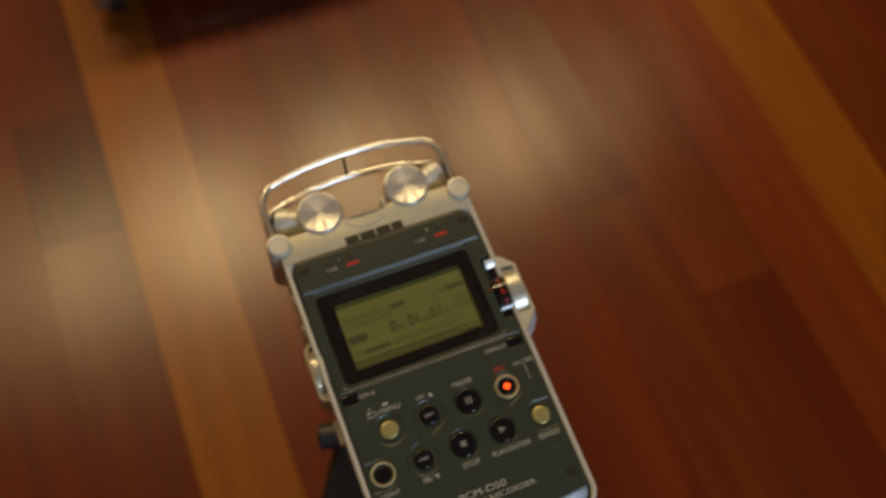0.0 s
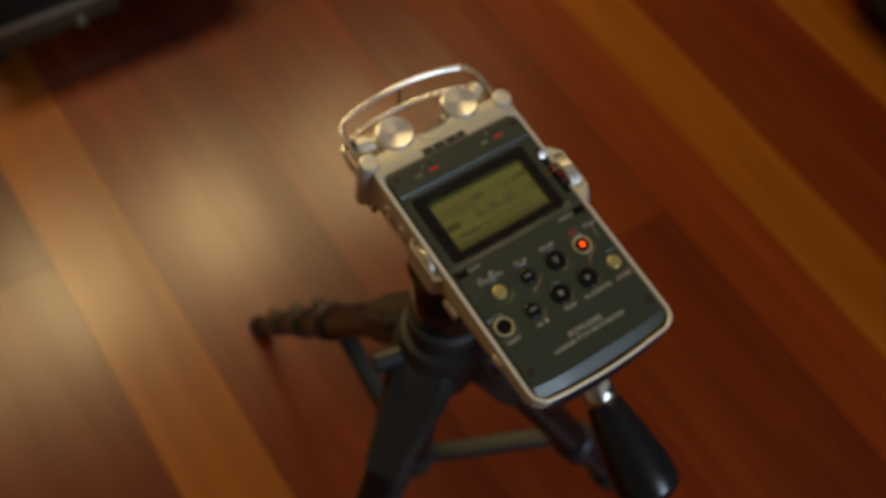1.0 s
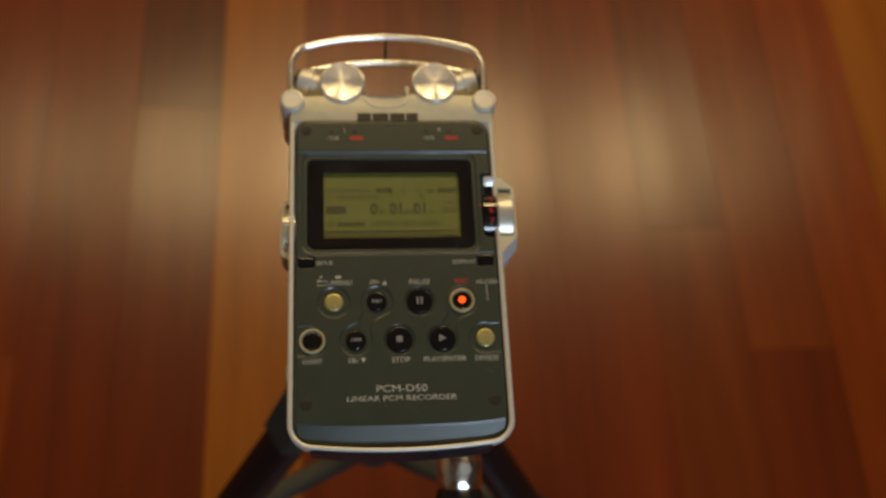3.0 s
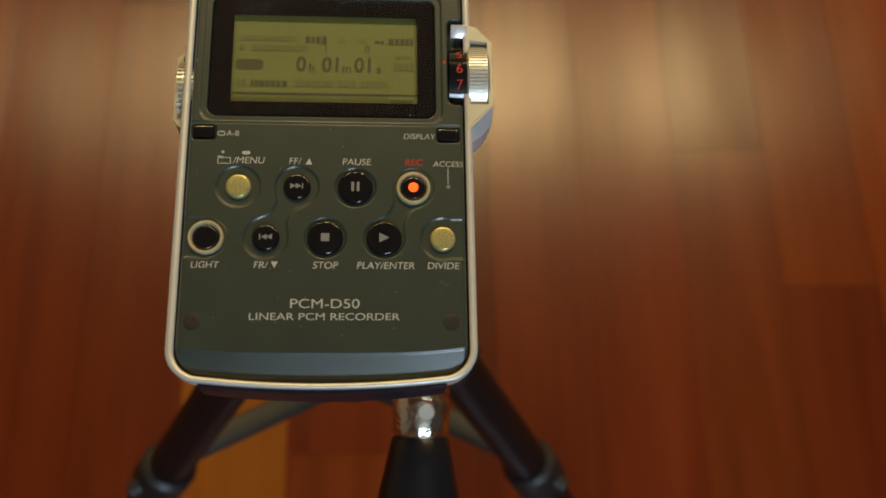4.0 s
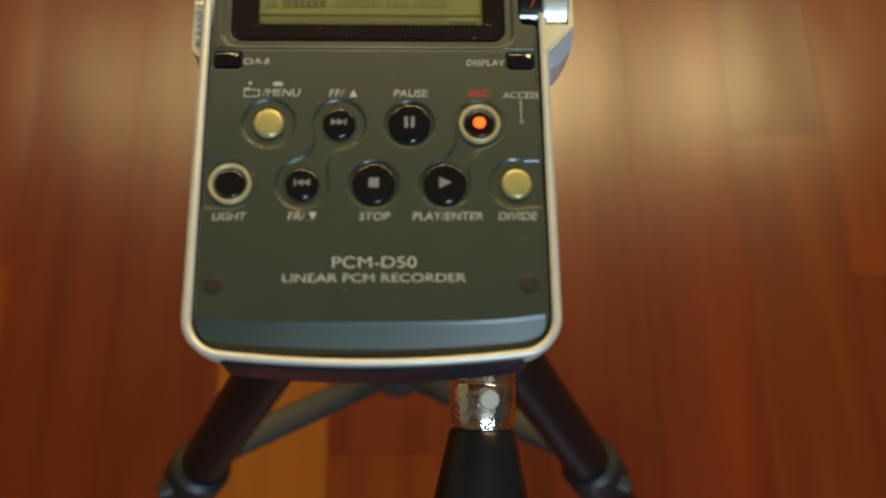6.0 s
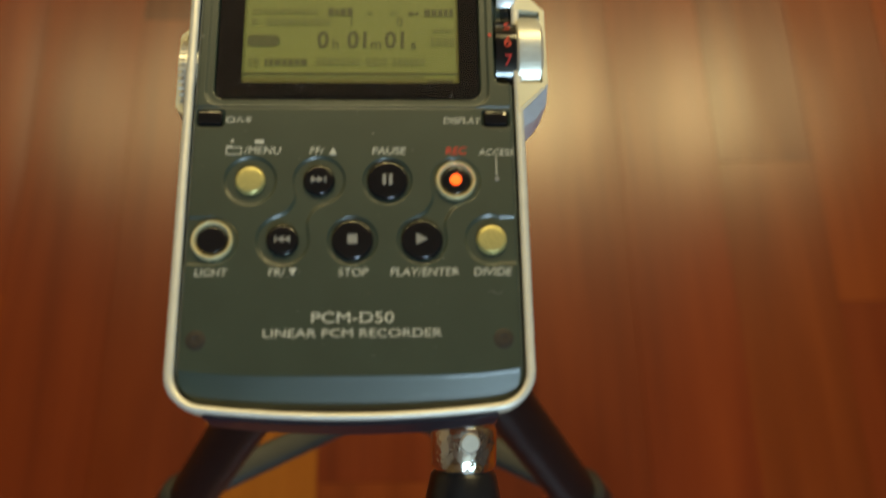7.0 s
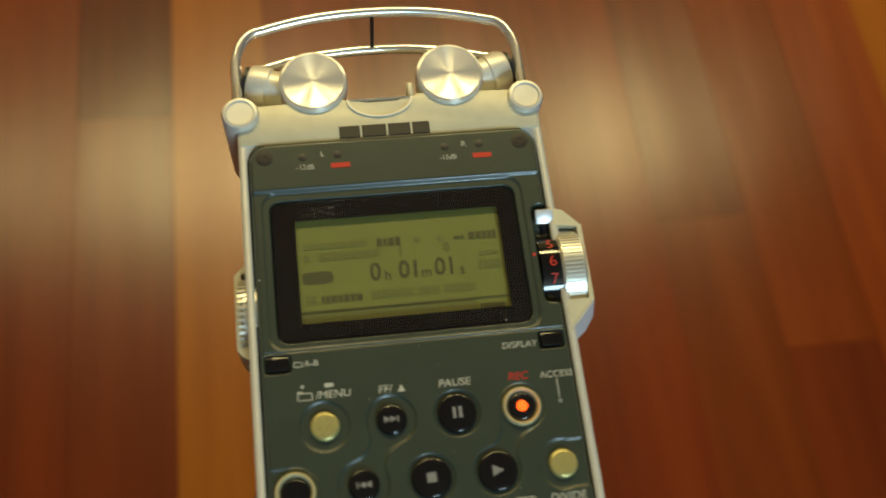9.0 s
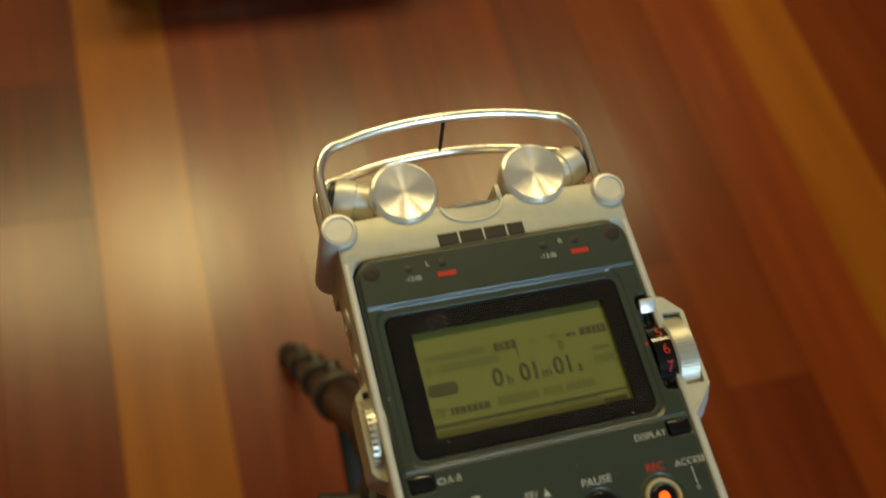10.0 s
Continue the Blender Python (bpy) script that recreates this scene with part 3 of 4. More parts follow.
# unreadable words of the display, as rows of short bars
seg_rng = random.Random(3)
for x0, x1, y, h, mat in ((-0.0226, -0.0085, 0.0542, 0.0015, LCDINK), (-0.0062, -0.0008, 0.0541, 0.0022, LCDDARK), (0.0024, 0.0040, 0.0540, 0.0010, LCDINK), (0.0076, 0.0092, 0.0540, 0.0012, LCDINK), (0.0115, 0.0140, 0.0538, 0.0009, LCDDARK), (0.0150, 0.0214, 0.0540, 0.0021, LCDDARK),
                          (-0.0228, -0.0214, 0.0516, 0.0014, LCDINK), (-0.0196, -0.0055, 0.0516, 0.0018, LCDINK), (0.0164, 0.0216, YT - 0.0002, 0.0024, LCDINK), (0.0168, 0.0212, YT + 0.0026, 0.0010, LCDINK),
                          (-0.0230, -0.0206, 0.0416, 0.0024, LCDINK), (-0.0196, -0.0100, 0.0415, 0.0018, LCDDARK), (-0.0085, 0.0010, 0.0417, 0.0021, LCDINK), (0.0022, 0.0068, 0.0417, 0.0021, LCDINK), (0.0080, 0.0150, 0.0417, 0.0021, LCDINK)):
    x = x0
    while x < x1 - 0.0003:
        w = min(seg_rng.uniform(0.0006, 0.0014), x1 - x)
        d = h * seg_rng.uniform(0.75, 1.0)
        bar("segment", x, y - d / 2, x + w, y + d / 2, ZL, mat, display)
        x += w + 0.0003
part("mode_mark", prism(rounded(-0.0236, YT - 0.0015, -0.0166, YT + 0.0013, 0.0012, 4), ZL - 0.00003, ZL + 0.00005), LCDDARK, display, "dark rounded mode mark", smooth=False)
bar("segment", -0.0243, 0.0386, 0.0224, 0.0390, ZL, LCDDARK, display)
bar("segment", -0.0243, 0.0360, 0.0150, 0.0384, ZL, LCDINK, display)
bar("segment", 0.0155, 0.0364, 0.0212, 0.0374, ZL, LCDDARK, display)


# keys
def key(name, x, y, r, mat, label, z=0.0006, dome=0.00004):
    """Round key with a well rounded rim."""
    e = 0.0007
    rim = [(r - e + e * math.cos(a), z - e + e * math.sin(a)) for a in (0, 0.35, 0.7, 1.05, 1.35, math.pi / 2)]
    return part(name, lathe([(0, -0.0030), (r, -0.0030), *rim, (r * 0.45, z + dome * 0.7), (0, z + dome)], 36, Matrix.Translation((x, y, 0))), mat, rec, label)


def tri(x, y, s, z, parent, mat, way=1):
    pts = [(x - s * way, y - s), (x + s * way, y), (x - s * way, y + s)]
    return part("symbol", prism(pts if way > 0 else pts[::-1], z - 0.0001, z + 0.0001), mat, parent, smooth=False)


ZK = 0.00067
k = key("key", -0.25 * S, YM, 0.0033, BLACKGLOSS, "small glossy black search key")
for dx in (-0.0009, 0.0004):
    tri(-0.25 * S + dx, YM, 0.0007, ZK, k, GREYINK)
bar("symbol", -0.25 * S + 0.0012, YM - 0.0007, -0.25 * S + 0.0015, YM + 0.0007, ZK, GREYINK, k)
k = key("key", -0.5 * S, 0, 0.0033, BLACKGLOSS, "small glossy black search key")
for dx in (0.0009, -0.0004):
    tri(-0.5 * S + dx, 0, 0.0007, ZK, k, GREYINK, -1)
bar("symbol", -0.5 * S - 0.0015, -0.0007, -0.5 * S - 0.0012, 0.0007, ZK, GREYINK, k)
k = key("key", 0.25 * S, YM, 0.0043, BLACKGLOSS, "round glossy black pause key")
bar("symbol", 0.25 * S - 0.0010, YM - 0.0012, 0.25 * S - 0.0003, YM + 0.0012, ZK, GREYINK, k)
bar("symbol", 0.25 * S + 0.0003, YM - 0.0012, 0.25 * S + 0.0010, YM + 0.0012, ZK, GREYINK, k)
k = key("key", 0, 0, 0.0043, BLACKGLOSS, "round glossy black stop key")
bar("symbol", -0.0010, -0.0010, 0.0010, 0.0010, ZK, GREYINK, k)
k = key("key", 0.5 * S, 0, 0.0043, BLACKGLOSS, "round glossy black play key")
tri(0.5 * S, 0, 0.0012, ZK, k, GREYINK)
key("key", -0.75 * S, YM, 0.0031, GOLD, "small pale gold menu key")
key("key", S, 0, 0.0031, GOLD, "small pale gold divide key")
for name, x, y in (("record_key", 0.75 * S, YM), ("light_key", -S, 0.0)):
    k = key(name, x, y, 0.0031, BLACKGLOSS, "glossy black key in a polished ring", 0.0004)
    part("ring", lathe([(0.0032, -0.002), (0.0042, -0.002), (0.0042, 0.0002), (0.0041, 0.0005), (0.0039, 0.0007), (0.0037, 0.0007), (0.0035, 0.0005), (0.0033, 0.0001), (0.0032, -0.0003), (0.0032, -0.002)], 40, Matrix.Translation((x, y, 0))), RINGGOLD, k, "polished pale gold ring")
    if name == "record_key":
        part("indicator", lathe([(0, 0.0003), (0.0012, 0.0003), (0.0012, 0.00060), (0.0008, 0.00068), (0, 0.0007)], 24, Matrix.Translation((x, y, 0))), GLOW, k, "glowing red recording light")
for x in (-0.0301, 0.0299):
    part("flat_key", prism(rounded(x - 0.0025, 0.0256, x + 0.0025, 0.0287, 0.0005, 3), -0.002, 0.0005, 0.0003), BLACKGLOSS, rec, "small oblong black key")
for x, y in SCREWS:
    z = 0.0007 if y > 0.05 else 0.0
    part("screw", lathe([(0, z - 0.0010), (0.0020, z - 0.0010), (0.0020, z + 0.00004), (0.0018, z + 0.00010), (0.0007, z + 0.00010), (0.0006, z + 0.00002), (0, z + 0.00002)], 24, Matrix.Translation((x, y, 0))), SCREWMAT, rec, "dark flush machine screw")
for x, y in LEDS:
    part("level_lamp", lathe([(0, -0.001), (0.0010, -0.001), (0.0010, 0.00074), (0.0006, 0.00082), (0, 0.00082)], 18, Matrix.Translation((x, y, 0))), BLACKMAT, rec, "unlit level lamp")

# dust and lint on the face and the display window
dust_rng = random.Random(5)
dust = bmesh.new()
for i in range(150):
    if i < 90:
        x, y, z = dust_rng.uniform(-0.028, 0.025), dust_rng.choice((dust_rng.uniform(0.0335, 0.0358), dust_rng.uniform(0.0608, 0.0640), dust_rng.uniform(0.034, 0.064))), 0.00002
    else:
        x, y, z = dust_rng.uniform(-0.032, 0.032), dust_rng.uniform(-0.026, 0.026), 0.00003
    q = dust_rng.uniform(0.00004, 0.00012)
    bmesh.ops.create_cube(dust, size=1, matrix=Matrix.Translation((x, y, z)) @ Matrix.Rotation(dust_rng.uniform(0, 3), 4, "Z") @ Matrix.Diagonal((q * dust_rng.uniform(1, 2.5), q, 0.00003, 1)))
for i in range(70):
    x, y, q = dust_rng.gauss(-0.0185, 0.0030), min(0.0645, dust_rng.gauss(0.0622, 0.0012)), dust_rng.uniform(0.00003, 0.00008)
    bmesh.ops.create_cube(dust, size=1, matrix=Matrix.Translation((x, y, 0.00003)) @ Matrix.Rotation(dust_rng.uniform(0, 3), 4, "Z") @ Matrix.Diagonal((q * dust_rng.uniform(1, 5), q, 0.00003, 1)))
for x, y, q, w in ((-0.0328, 0.0467, 0.00022, 2.2), (0.0205, 0.0325, 0.00020, 2.0), (0.0006, 0.0284, 0.00014, 1.2)):      # three larger flecks
    bmesh.ops.create_cube(dust, size=1, matrix=Matrix.Translation((x, y, 0.00004)) @ Matrix.Rotation(0.5, 4, "Z") @ Matrix.Diagonal((q * w, q, 0.00006, 1)))
tagged(part("dust", dust, DUST, rec, "pale dust specks on face and window", smooth=False), kind="stuff")

part("lint", wire([(0.0272 + 0.0028 * i / 8, -0.0112 + 0.0005 * math.sin(i * 0.9), 0.00006) for i in range(9)], 0.00003, 6), GREYINK, rec, "pale curl of lint on the face")

# printing on the face
ZP = 0.00006
T = 0.00236
for text, x, y, size in (("A-B", -0.0231, 0.0268, 0.0019), ("DISPLAY", 0.0226, 0.0266, 0.0020), ("/MENU", -0.0189, 0.0197, T), ("FF/", -0.0078, 0.0196, T), ("PAUSE", 0.0072, 0.0196, T), ("ACCESS", 0.0297, 0.0193, 0.0020),
                         ("LIGHT", -0.0281, -0.0069, T * 0.93), ("FR/", -0.0151, -0.0069, T), ("STOP", 0.0001, -0.0069, T), ("PLAY/ENTER", 0.0144, -0.0069, T), ("DIVIDE", 0.0281, -0.0069, T)):
    lettering(text, size * 1.02, x, y, ZP, INK, rec, "white printed legend", 0.12, 1.04, 0)
lettering("REC", T * 1.02, 0.0212, 0.0196, ZP, INKRED, rec, "red printed legend", 0.12, 1.04, 0.00001)
lettering("PCM-D50", 0.0032, 0.0002, -0.0163, ZP, SILVERINK, rec, "silver printed model line", 0, 1.27, 0)
lettering("LINEAR PCM RECORDER", 0.00240, 0.0002, -0.0194, ZP, SILVERINK, rec, "silver printed line", 0, 1.34, 0)
for x in (-0.0176, 0.0157):
    lettering("-12dB", 0.0018, x - 0.0033, 0.0731, 0.00078, INK, rec, "", 0, 0.95)
    bar("legend_bar", x + 0.0026, 0.0725, x + 0.0070, 0.0737, 0.00076, INKRED, rec, "red legend too small to read")
lettering("L", 0.0020, -0.0168, 0.0762, 0.00078, INK, rec)
lettering("R", 0.0020, 0.0164, 0.0763, 0.00078, INK, rec)
tri(-0.0043, 0.0196, 0.0008, ZP + 0.0001, rec, INK).matrix_local = Matrix.Translation((-0.0043, 0.0196, 0)) @ Matrix.Rotation(math.pi / 2, 4, "Z") @ Matrix.Translation((0.0043, -0.0196, 0))
tri(-0.0118, -0.0068, 0.0008, ZP + 0.0001, rec, INK).matrix_local = Matrix.Translation((-0.0118, -0.0068, 0)) @ Matrix.Rotation(-math.pi / 2, 4, "Z") @ Matrix.Translation((0.0118, 0.0068, 0))
part("folder_mark", ringprism([(-0.0264, 0.0188), (-0.0232, 0.0188), (-0.0232, 0.0205), (-0.0264, 0.0205)], [(-0.0262, 0.0190), (-0.0234, 0.0190), (-0.0234, 0.0203), (-0.0262, 0.0203)], 0.00002, 0.0001), INK, rec, "", smooth=False)
bar("folder_tab", -0.0264, 0.0205, -0.0252, 0.0208, ZP, INK, rec)
part("print_dot", lathe([(0, 0), (0.00035, 0), (0.00035, 0.0001), (0, 0.0001)], 12, Matrix.Translation((-0.0252, 0.0219, 0))), INK, rec)
part("print_dash", prism(rounded(-0.0206, 0.0213, -0.0186, 0.0222, 0.0004, 3), 0.00002, 0.0001), INK, rec, smooth=False)
part("loop_mark", ringprism(rounded(-0.0268, 0.0262, -0.0249, 0.0274, 0.0004, 3), rounded(-0.0266, 0.0264, -0.0251, 0.0272, 0.0003, 3), 0.00002, 0.0001), INK, rec, smooth=False)
bar("access_line", 0.02955, 0.0142, 0.02975, 0.0182, ZP, INK, rec)
part("access_lamp", lathe([(0, -0.0002), (0.0005, -0.0002), (0.0005, 0.0001), (0, 0.0002)], 16, Matrix.Translation((0.0297, 0.0134, 0))), GREYINK, rec, "unlit grey access lamp")
part("level_mark", lathe([(0, -0.0006), (0.0004, -0.0006), (0.0004, 0.0001), (0, 0.0001)], 12, Matrix.Translation((0.0292, 0.0474, 0))), INKRED, rec, "red index dot")
# maker's mark as plain dark blocks
for w, x in ((0.0050, -0.0124), (0.0058, -0.0070), (0.0054, -0.0008), (0.0042, 0.0050)):
    part("mark_block", prism([(x, 0.0806), (x + w, 0.0806), (x + w, 0.0838), (x, 0.0838)], -0.0012, -0.00045, 0.0002), LOGOINK, rec, "black engraved block", smooth=False)

# level dial with its guard, on the right flank
dial = part("level_dial", lathe([(0, -0.0030), (0.0095, -0.0030), (0.0103, -0.0024), (0.0103, 0.0024), (0.0095, 0.0030), (0, 0.0030)], 72, Matrix.Translation((0.0378, 0.0450, -0.0088)) @ Matrix.Rotation(math.pi / 2, 4, "Y")), KNOBMET, rec, "knurled aluminium level dial")
ribs = bmesh.new()
for i in range(72):
    a = 2 * math.pi * i / 72
    bmesh.ops.create_cube(ribs, size=1, matrix=Matrix.Translation((0.0378, 0.0450 + 0.0103 * math.cos(a), -0.0088 + 0.0103 * math.sin(a))) @ Matrix.Rotation(a, 4, "X") @ Matrix.Diagonal((0.0046, 0.0005, 0.00042, 1)))
part("knurling", ribs, KNOBMET, dial, smooth=False)
part("number_drum", lathe([(0, -0.0024), (0.0098, -0.0024), (0.0098, 0.0022), (0, 0.0022)], 60, Matrix.Translation((0.0328, 0.0450, -0.0088)) @ Matrix.Rotation(math.pi / 2, 4, "Y")), BLACKGLOSS, dial, "black drum with red numerals")
for n, y, tilt in (("6", 0.0455, 0), ("7", 0.0410, 24), ("5", 0.0500, -26)):
    ob = lettering(n, 0.0036, 0, 0, 0, INKRED, dial, "red numeral")
    a = radians(tilt)
    ob.matrix_local = Matrix.Translation((0.0330, 0.0450 - 0.0100 * math.sin(a), -0.0088 + 0.0100 * math.cos(a))) @ Matrix.Rotation(a, 4, "X")
go = [(0.0350, 0.0290), (0.0372, 0.0310), (0.0409, 0.0350), (0.0415, 0.0357), (0.0415, 0.0540), (0.0376, 0.0581), (0.0350, 0.0588)]
gi = [(0.0350, 0.0362), (0.0380, 0.0362), (0.0402, 0.0362), (0.0404, 0.0364), (0.0404, 0.0538), (0.0380, 0.0542), (0.0350, 0.0544)]
part("dial_guard", ringprism(go, gi, -0.0240, -0.0008), SILVER, rec, "champagne metal guard round the dial", smooth=False)
ramp = bmesh.new()
up = [(0.0354, 0.0300, -0.0006), (0.0415, 0.0360, -0.0006)]
dn = [(0.0415, 0.0328, -0.0046), (0.0392, 0.0296, -0.0050), (0.0354, 0.0268, -0.0050)]
top_v, low_v = [ramp.verts.new(p) for p in up], [ramp.verts.new(p) for p in dn]
bas = [ramp.verts.new((p[0] - 0.0002, p[1] + 0.0004, -0.0150)) for p in (*up, *dn)]
ramp.faces.new((*top_v[::-1], *low_v[::-1]))
ring_v = [*top_v, *low_v]
for i in range(5):
    ramp.faces.new((ring_v[i], ring_v[(i + 1) % 5], bas[(i + 1) % 5], bas[i]))
bmesh.ops.recalc_face_normals(ramp, faces=ramp.faces[:])
part("guard_ramp", ramp, GLINTMET, rec, "chamfer of the dial guard, whitened for the window's reflection", smooth=False)
part("slot_chamfer", box(-0.0021, -0.0017, -0.0005, 0.0021, 0.0017, 0.0004, 0.0003), GLINTMET, rec, "chamfer above the dial slot, whitened for the window's reflection", m=Matrix.Translation((0.0331, 0.0568, -0.0008)) @ Matrix.Rotation(radians(30), 4, "X"))

# monitor wheel, keys and sockets on the left flank
wheel = part("side_wheel", lathe([(0, -0.0030), (0.0082, -0.0030), (0.0088, -0.0024), (0.0088, 0.0024), (0.0082, 0.0030), (0, 0.0030)], 60, Matrix.Translation((-0.0345, 0.0415, -0.0110)) @ Matrix.Rotation(math.pi / 2, 4, "Z") @ Matrix.Rotation(math.pi / 2, 4, "X")), KNOBMET, rec, "knurled aluminium side wheel")
ribs = bmesh.new()
for i in range(40):
    a = 2 * math.pi * i / 40
    bmesh.ops.create_cube(ribs, size=1, matrix=Matrix.Translation((-0.0345 - 0.0012, 0.0415 + 0.0088 * math.cos(a), -0.0110 + 0.0088 * math.sin(a))) @ Matrix.Rotation(a, 4, "X") @ Matrix.Diagonal((0.0048, 0.0007, 0.0006, 1)))
part("knurling", ribs, KNOBMET, wheel, smooth=False)
lo = [(-0.0350, 0.0540), (-0.0368, 0.0525), (-0.0388, 0.0505), (-0.0390, 0.0495), (-0.0390, 0.0330), (-0.0380, 0.0315), (-0.0350, 0.0296)]
li = [(-0.0350, 0.0510), (-0.0366, 0.0509), (-0.0372, 0.0508), (-0.0374, 0.0507), (-0.0374, 0.0342), (-0.0370, 0.0340), (-0.0350, 0.0338)]
part("wheel_guard", ringprism(lo, li, -0.0190, -0.0060), SILVER, rec, "champagne metal guard beside the wheel", smooth=False)
part("side_key", box(-0.0370, -0.0125, -0.0105, -0.0340, -0.0060, -0.0050, 0.0012), RIMMET, rec, "small pale side key")
part("side_plug", box(-0.0366, -0.0118, -0.0185, -0.0345, -0.0060, -0.0130, 0.0006), BLUEPLUG, rec, "blue insert in the side socket")
for y, r in ((0.0700, 0.0034), (0.0590, 0.0030)):
    part("socket", lathe([(0, 0), (r, 0), (r, 0.0010), (r * 0.75, 0.0014), (r * 0.55, 0.0014), (r * 0.5, 0.0004), (0, 0.0004)], 24, Matrix.Translation((-0.0353, y, -0.0120)) @ Matrix.Rotation(-math.pi / 2, 4, "Y")), RIMMET, rec, "round metal socket on the flank")
part("side_slider", box(-0.0372, 0.0170, -0.0190, -0.0345, 0.0260, -0.0150, 0.0006), RIMMET, rec, "pale sliding switch on the flank")

# microphones and their guard
for sx, x in ((-1, -0.0175), (1, 0.0157)):
    k = part("capsule_knob", lathe([(0, -0.0260), (0.0074, -0.0260), (0.0078, -0.0045), (0.0083, -0.0042), (0.0083, -0.0006), (0.0080, 0.0001), (0.0073, 0.0004), (0.0070, 0.0003), (0, 0.0003)], 72), TURNED, rec, "turned aluminium pivot of the microphone", m=Matrix.Translation((x, 0.0961, 0)))
    tip = (x + sx * 0.0140, 0.1008, -0.0085)
    mic = part("microphone", lathe([(0, -0.002), (0.0044, -0.002), (0.0047, 0), (0.0047, 0.0070), (0.0052, 0.0073), (0.0052, 0.0108), (0.0047, 0.0122), (0, 0.0126)], 36, along((x + sx * 0.0040, 0.0975, -0.0085), tip)), RIMMET, rec, "small metal microphone barrel")
    part("grille", lathe([(0, 0.0127), (0.0042, 0.0125), (0.0042, 0.0135), (0, 0.0142)], 28, along((x + sx * 0.0040, 0.0975, -0.0085), tip)), BLACKMAT, mic, "black mesh over the capsule")
    # filler block added so that the gap between barrel and bridge stays dark
    part("gap_block", box(min(x + sx * 0.004, x + sx * 0.0155), 0.0880, -0.0230, max(x + sx * 0.004, x + sx * 0.0155), 0.0965, -0.0140, 0.0012), BLACKMAT, rec, "black block added to fill the dark gap under the microphone")
for x in (-0.0351, 0.0334):
    part("guard_bolt", lathe([(0, -0.0280), (0.0044, -0.0280), (0.0044, -0.0004), (0.0040, 0.0006), (0.0033, 0.0008), (0.0031, 0.0004), (0, 0.0004)], 40, Matrix.Translation((x, 0.0885, 0))), RIMMET, rec, "round bolt holding the guard")


def guard_line(z, top, n=9):
    """Half-hoop: up the left, round the corner, a flat arch, down the right."""
    x0, x1 = -0.0360, 0.0344
    drop = 0.0040
    pts = [(x0 + 0.0006, 0.0885, z), (x0, 0.0945, z)]
    cy, ry = 0.1045, top - drop - 0.1045
    for i in range(n):
        a = math.pi - i / n * math.pi / 2
        pts.append((x0 + 0.0065 + 0.0065 * math.cos(a), cy + ry * math.sin(a), z))
    for i in range(17):
        u = i / 16
        pts.append((x0 + 0.0065 + (x1 - x0 - 0.0130) * u, top - drop * abs(2 * u - 1) ** 2.2, z))
    for i in range(1, n + 1):
        a = math.pi / 2 - i / n * math.pi / 2
        pts.append((x1 - 0.0065 + 0.0065 * math.cos(a), cy + ry * math.sin(a), z))
    return pts + [(x1, 0.0945, z), (x1 - 0.0006, 0.0885, z)]


part("guard_wire", wire(guard_line(-0.0058, 0.1187), 0.0013), CHROME, rec, "polished wire hoop guarding the microphones")
part("guard_wire", wire(guard_line(-0.0172, 0.1148), 0.0013), CHROME, rec, "polished wire hoop guarding the microphones")
part("guard_post", rod((-0.0012, 0.1176, -0.0060), (-0.0012, 0.1148, -0.0170), 0.0005), BLACKTUBE, rec, "thin dark post between the hoops")

# ---------------------------------------------------------------- things on the floor
case = thing("equipment_case", "black laminate equipment case with dull metal edging", "case", pose(-0.108, 0.775, 0))
part("body", box(0.004, 0.004, 0.026, 0.335, 0.360, 0.160, 0.004), CASEBLACK, case)
part("front_band", box(0.0, 0.0005, 0.020, 0.170, 0.012, 0.0455, 0.002), CASEBROWN, case, "dull brown band below the edging")
part("edge_profile", box(0.0, 0.0, 0.046, 0.170, 0.012, 0.058, 0.002), CASEEDGE, case, "dull aluminium edging")
part("latch", lathe([(0, 0), (0.0075, 0), (0.0075, 0.006), (0.0055, 0.010), (0, 0.011)], 20, along((0.119, 0.0, 0.033), (0.119, -1.0, 0.033))), CASEEDGE, case, "small round pale metal latch")
part("edge_profile", box(0.0, 0.0125, 0.046, 0.012, 0.364, 0.058, 0.002), CASEEDGE, case, "dull aluminium edging")
part("corner", box(-0.003, -0.003, 0.020, 0.016, 0.016, 0.060, 0.004), CASEEDGE, case, "pale metal corner piece")
for x, y in ((0.02, 0.02), (0.31, 0.02), (0.02, 0.34), (0.31, 0.34)):
    part("foot", lathe([(0, 0), (0.011, 0), (0.012, 0.004), (0.010, 0.027), (0, 0.027)], 20, Matrix.Translation((x, y, 0))), RUBBER, case)
bag = thing("nylon_bag", "slumped black nylon bag lying on the floor", "bag", pose(1.06, 0.16, 0))
b = bmesh.new()
bmesh.ops.create_icosphere(b, subdivisions=4, radius=1)
for v in b.verts:
    c = v.co
    q = 1 + 0.10 * noise.noise(c * 2.1) + 0.05 * noise.noise(c * 6.0)
    v.co = Vector((math.copysign(abs(c.x) ** 0.6, c.x) * 0.17 * q, math.copysign(abs(c.y) ** 0.6, c.y) * 0.26 * q, max(0.0, 0.09 + math.copysign(abs(c.z) ** 0.7, c.z) * 0.095 * q)))
part("body", b, CLOTH, bag)
part("strap", wire([(-0.16, -0.20 + 0.05 * i, 0.10 + 0.07 * math.sin(i * 0.9)) for i in range(9)], 0.010), CLOTH, bag, "black webbing strap")

# ---------------------------------------------------------------- floor boards
LENGTHS = (0.70, 0.85, 1.0, 1.2)
BOARD = {}


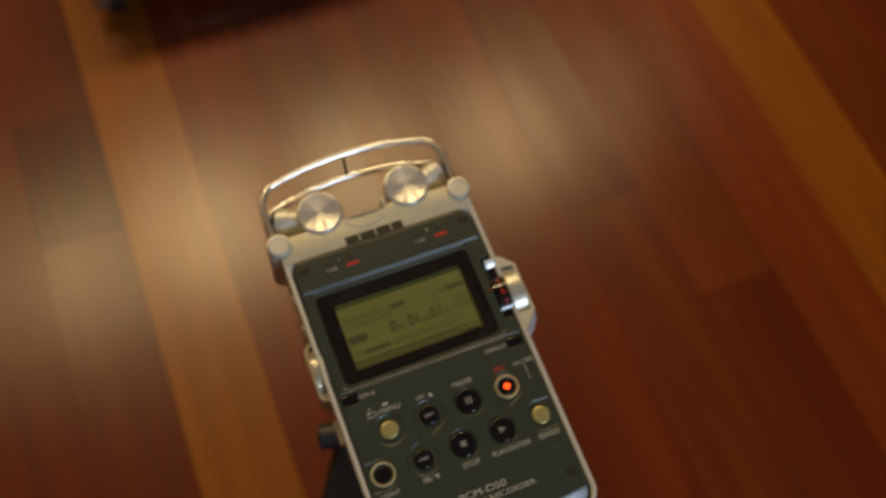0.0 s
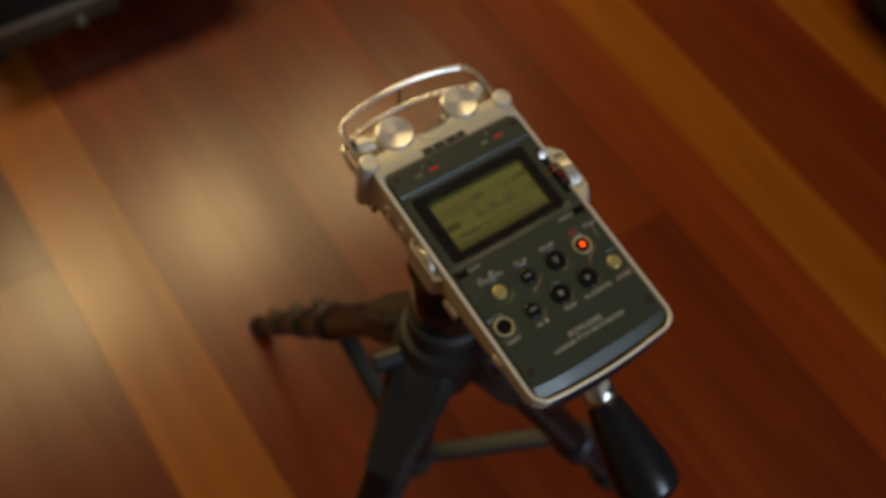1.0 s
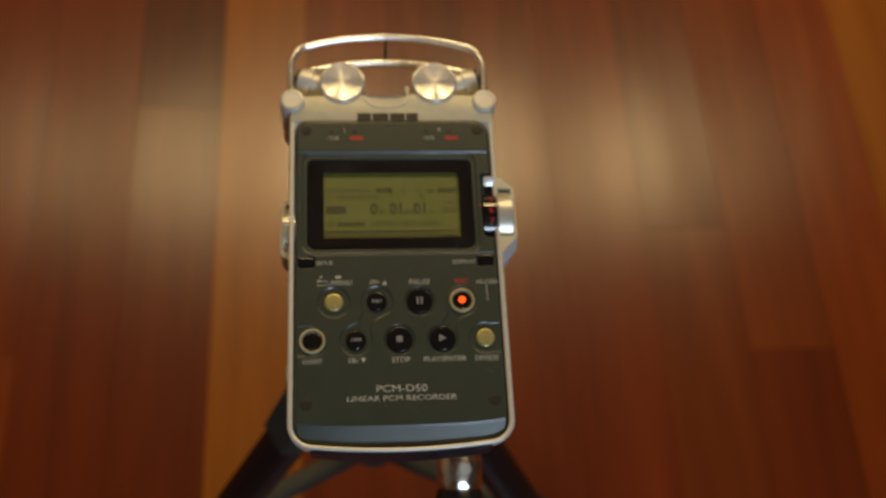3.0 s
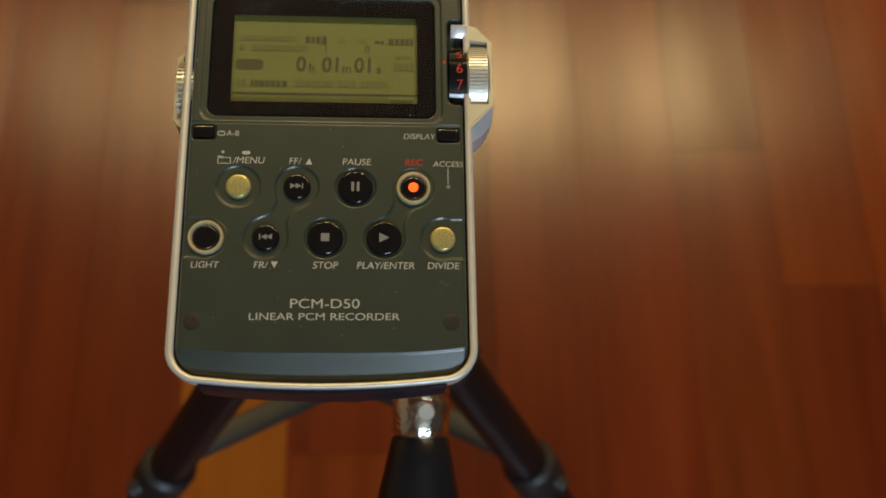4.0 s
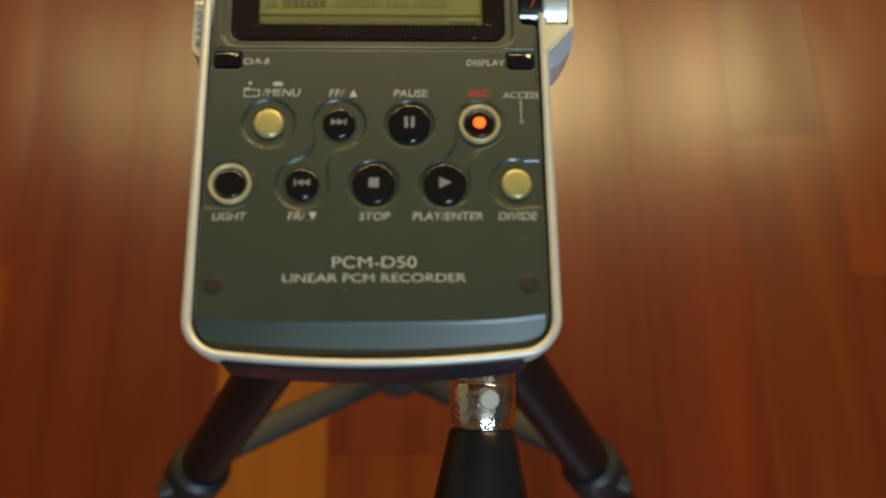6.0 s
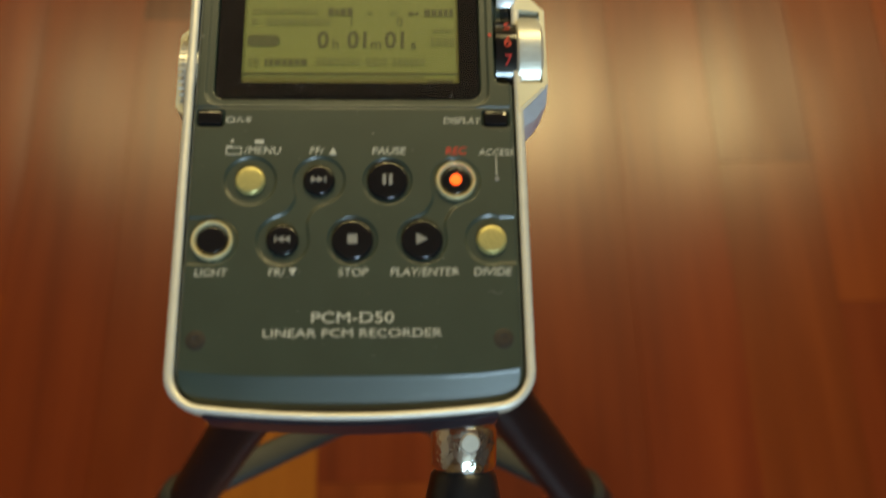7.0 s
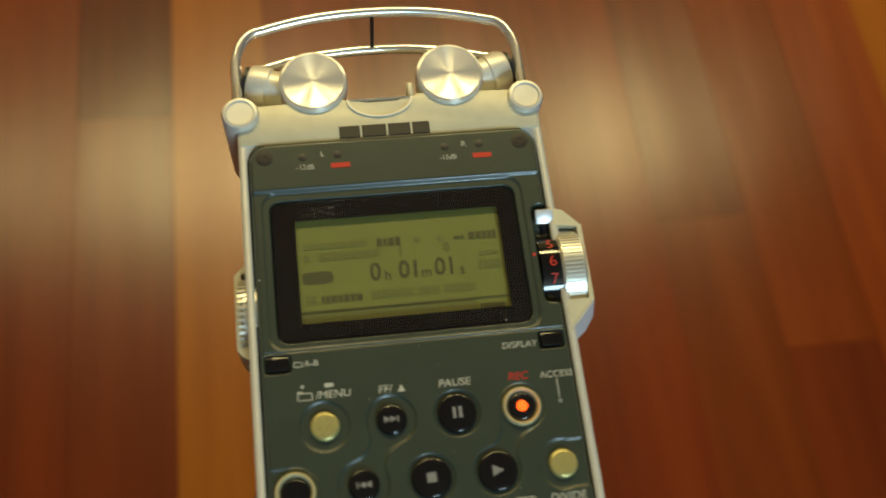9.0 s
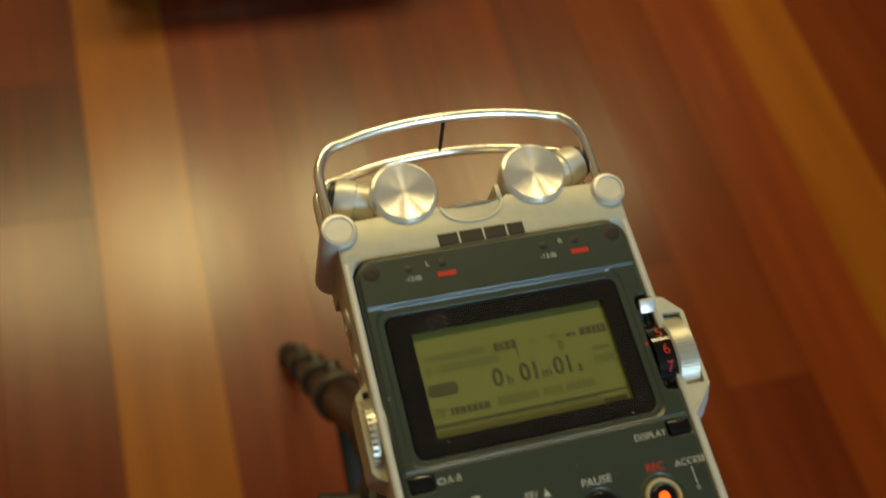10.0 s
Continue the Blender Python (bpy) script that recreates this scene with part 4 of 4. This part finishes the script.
def board(L, mat):
    """One strip with eased edges; boards of one length and tone share a mesh."""
    if (L, mat.name) not in BOARD:
        b = bmesh.new()
        o = [(-PW / 2 + 0.00006, 0), (PW / 2 - 0.00006, 0), (PW / 2 - 0.00006, L - 0.00012), (-PW / 2 + 0.00006, L - 0.00012)]
        i = 0.00016
        lo, mi = [b.verts.new((x, y, -0.0140)) for x, y in o], [b.verts.new((x, y, -0.0004)) for x, y in o]
        hi = [b.verts.new((x - math.copysign(i, x), y + (i if y < L / 2 else -i), 0)) for x, y in o]
        for p, q in ((lo, mi), (mi, hi)):
            for n in range(4):
                b.faces.new((p[n], p[(n + 1) % 4], q[(n + 1) % 4], q[n]))
        b.faces.new(hi)
        m = bpy.data.meshes.new("floor_board")
        b.to_mesh(m)
        b.free()
        m.materials.append(mat)
        BOARD[(L, mat.name)] = m
    return BOARD[(L, mat.name)]


rng = random.Random(11)
# rows near the tripod: where a board ends, and the tones before and after each end
KNOWN = {
    5: ((-0.75, 0.347, 1.3), (RED, ORANGE, RED, ORANGE)), -3: ((-0.6, 0.220, 1.0), (RED, ORANGE, RED, RED)), -1: ((-0.5, 0.50, 0.66, 1.4), (RED, RED, DARK, RED, RED)), 0: ((-0.45, 0.95, 1.9), (RED, AMBER, RED, ORANGE)),
    -2: ((-0.3, 0.8), (ORANGE, RED, RED)), 1: ((-0.55, 0.06, 1.0), (RED, ORANGE, RED, RED)), 2: ((-0.2, 0.86), (ORANGE, RED, ORANGE)), 3: ((-0.35, 0.78), (ORANGE, RED, RED)), 4: ((-0.6, 1.1), (RED, RED, RED)),
    6: ((-0.5, 0.21, 1.3), (RED, RED, ORANGE, RED)), 7: ((-0.25, 0.92), (RED, ORANGE, RED)), 8: ((-0.6, 1.15), (ORANGE, AMBER, RED)), 9: ((-0.3, 0.85), (RED, ORANGE, RED)), 10: ((-0.1, 1.2), (RED, RED, ORANGE)), -4: ((-0.35, 0.65), (RED, RED, ORANGE)),
}
for row in range(-26, 31):
    x = X0 + PW * (row + 0.5)
    if x < RX0 + PW / 2 or x > RX1 - PW / 2:
        continue
    if row in KNOWN:
        cuts, tones = KNOWN[row]
    else:
        cuts, y = [], RY0 + rng.uniform(0.3, 1.0)
        while y < RY1 - 0.2:
            cuts.append(round(y, 3))
            y += rng.choice(LENGTHS)
        tones = [rng.choice((RED, RED, RED, ORANGE, ORANGE, AMBER, DARK)) for _ in range(len(cuts) + 1)]
    ends = (RY0, *cuts, RY1)
    for y0, y1, tone in zip(ends, ends[1:], tones):
        ob = new("floor_board", board(round(y1 - y0, 3), tone))
        ob.location = (x, y0, 0)
        ob.rotation_euler = (0, rng.gauss(0, 0.005), 0)      # boards lie a little uneven
        ob.parent = floor
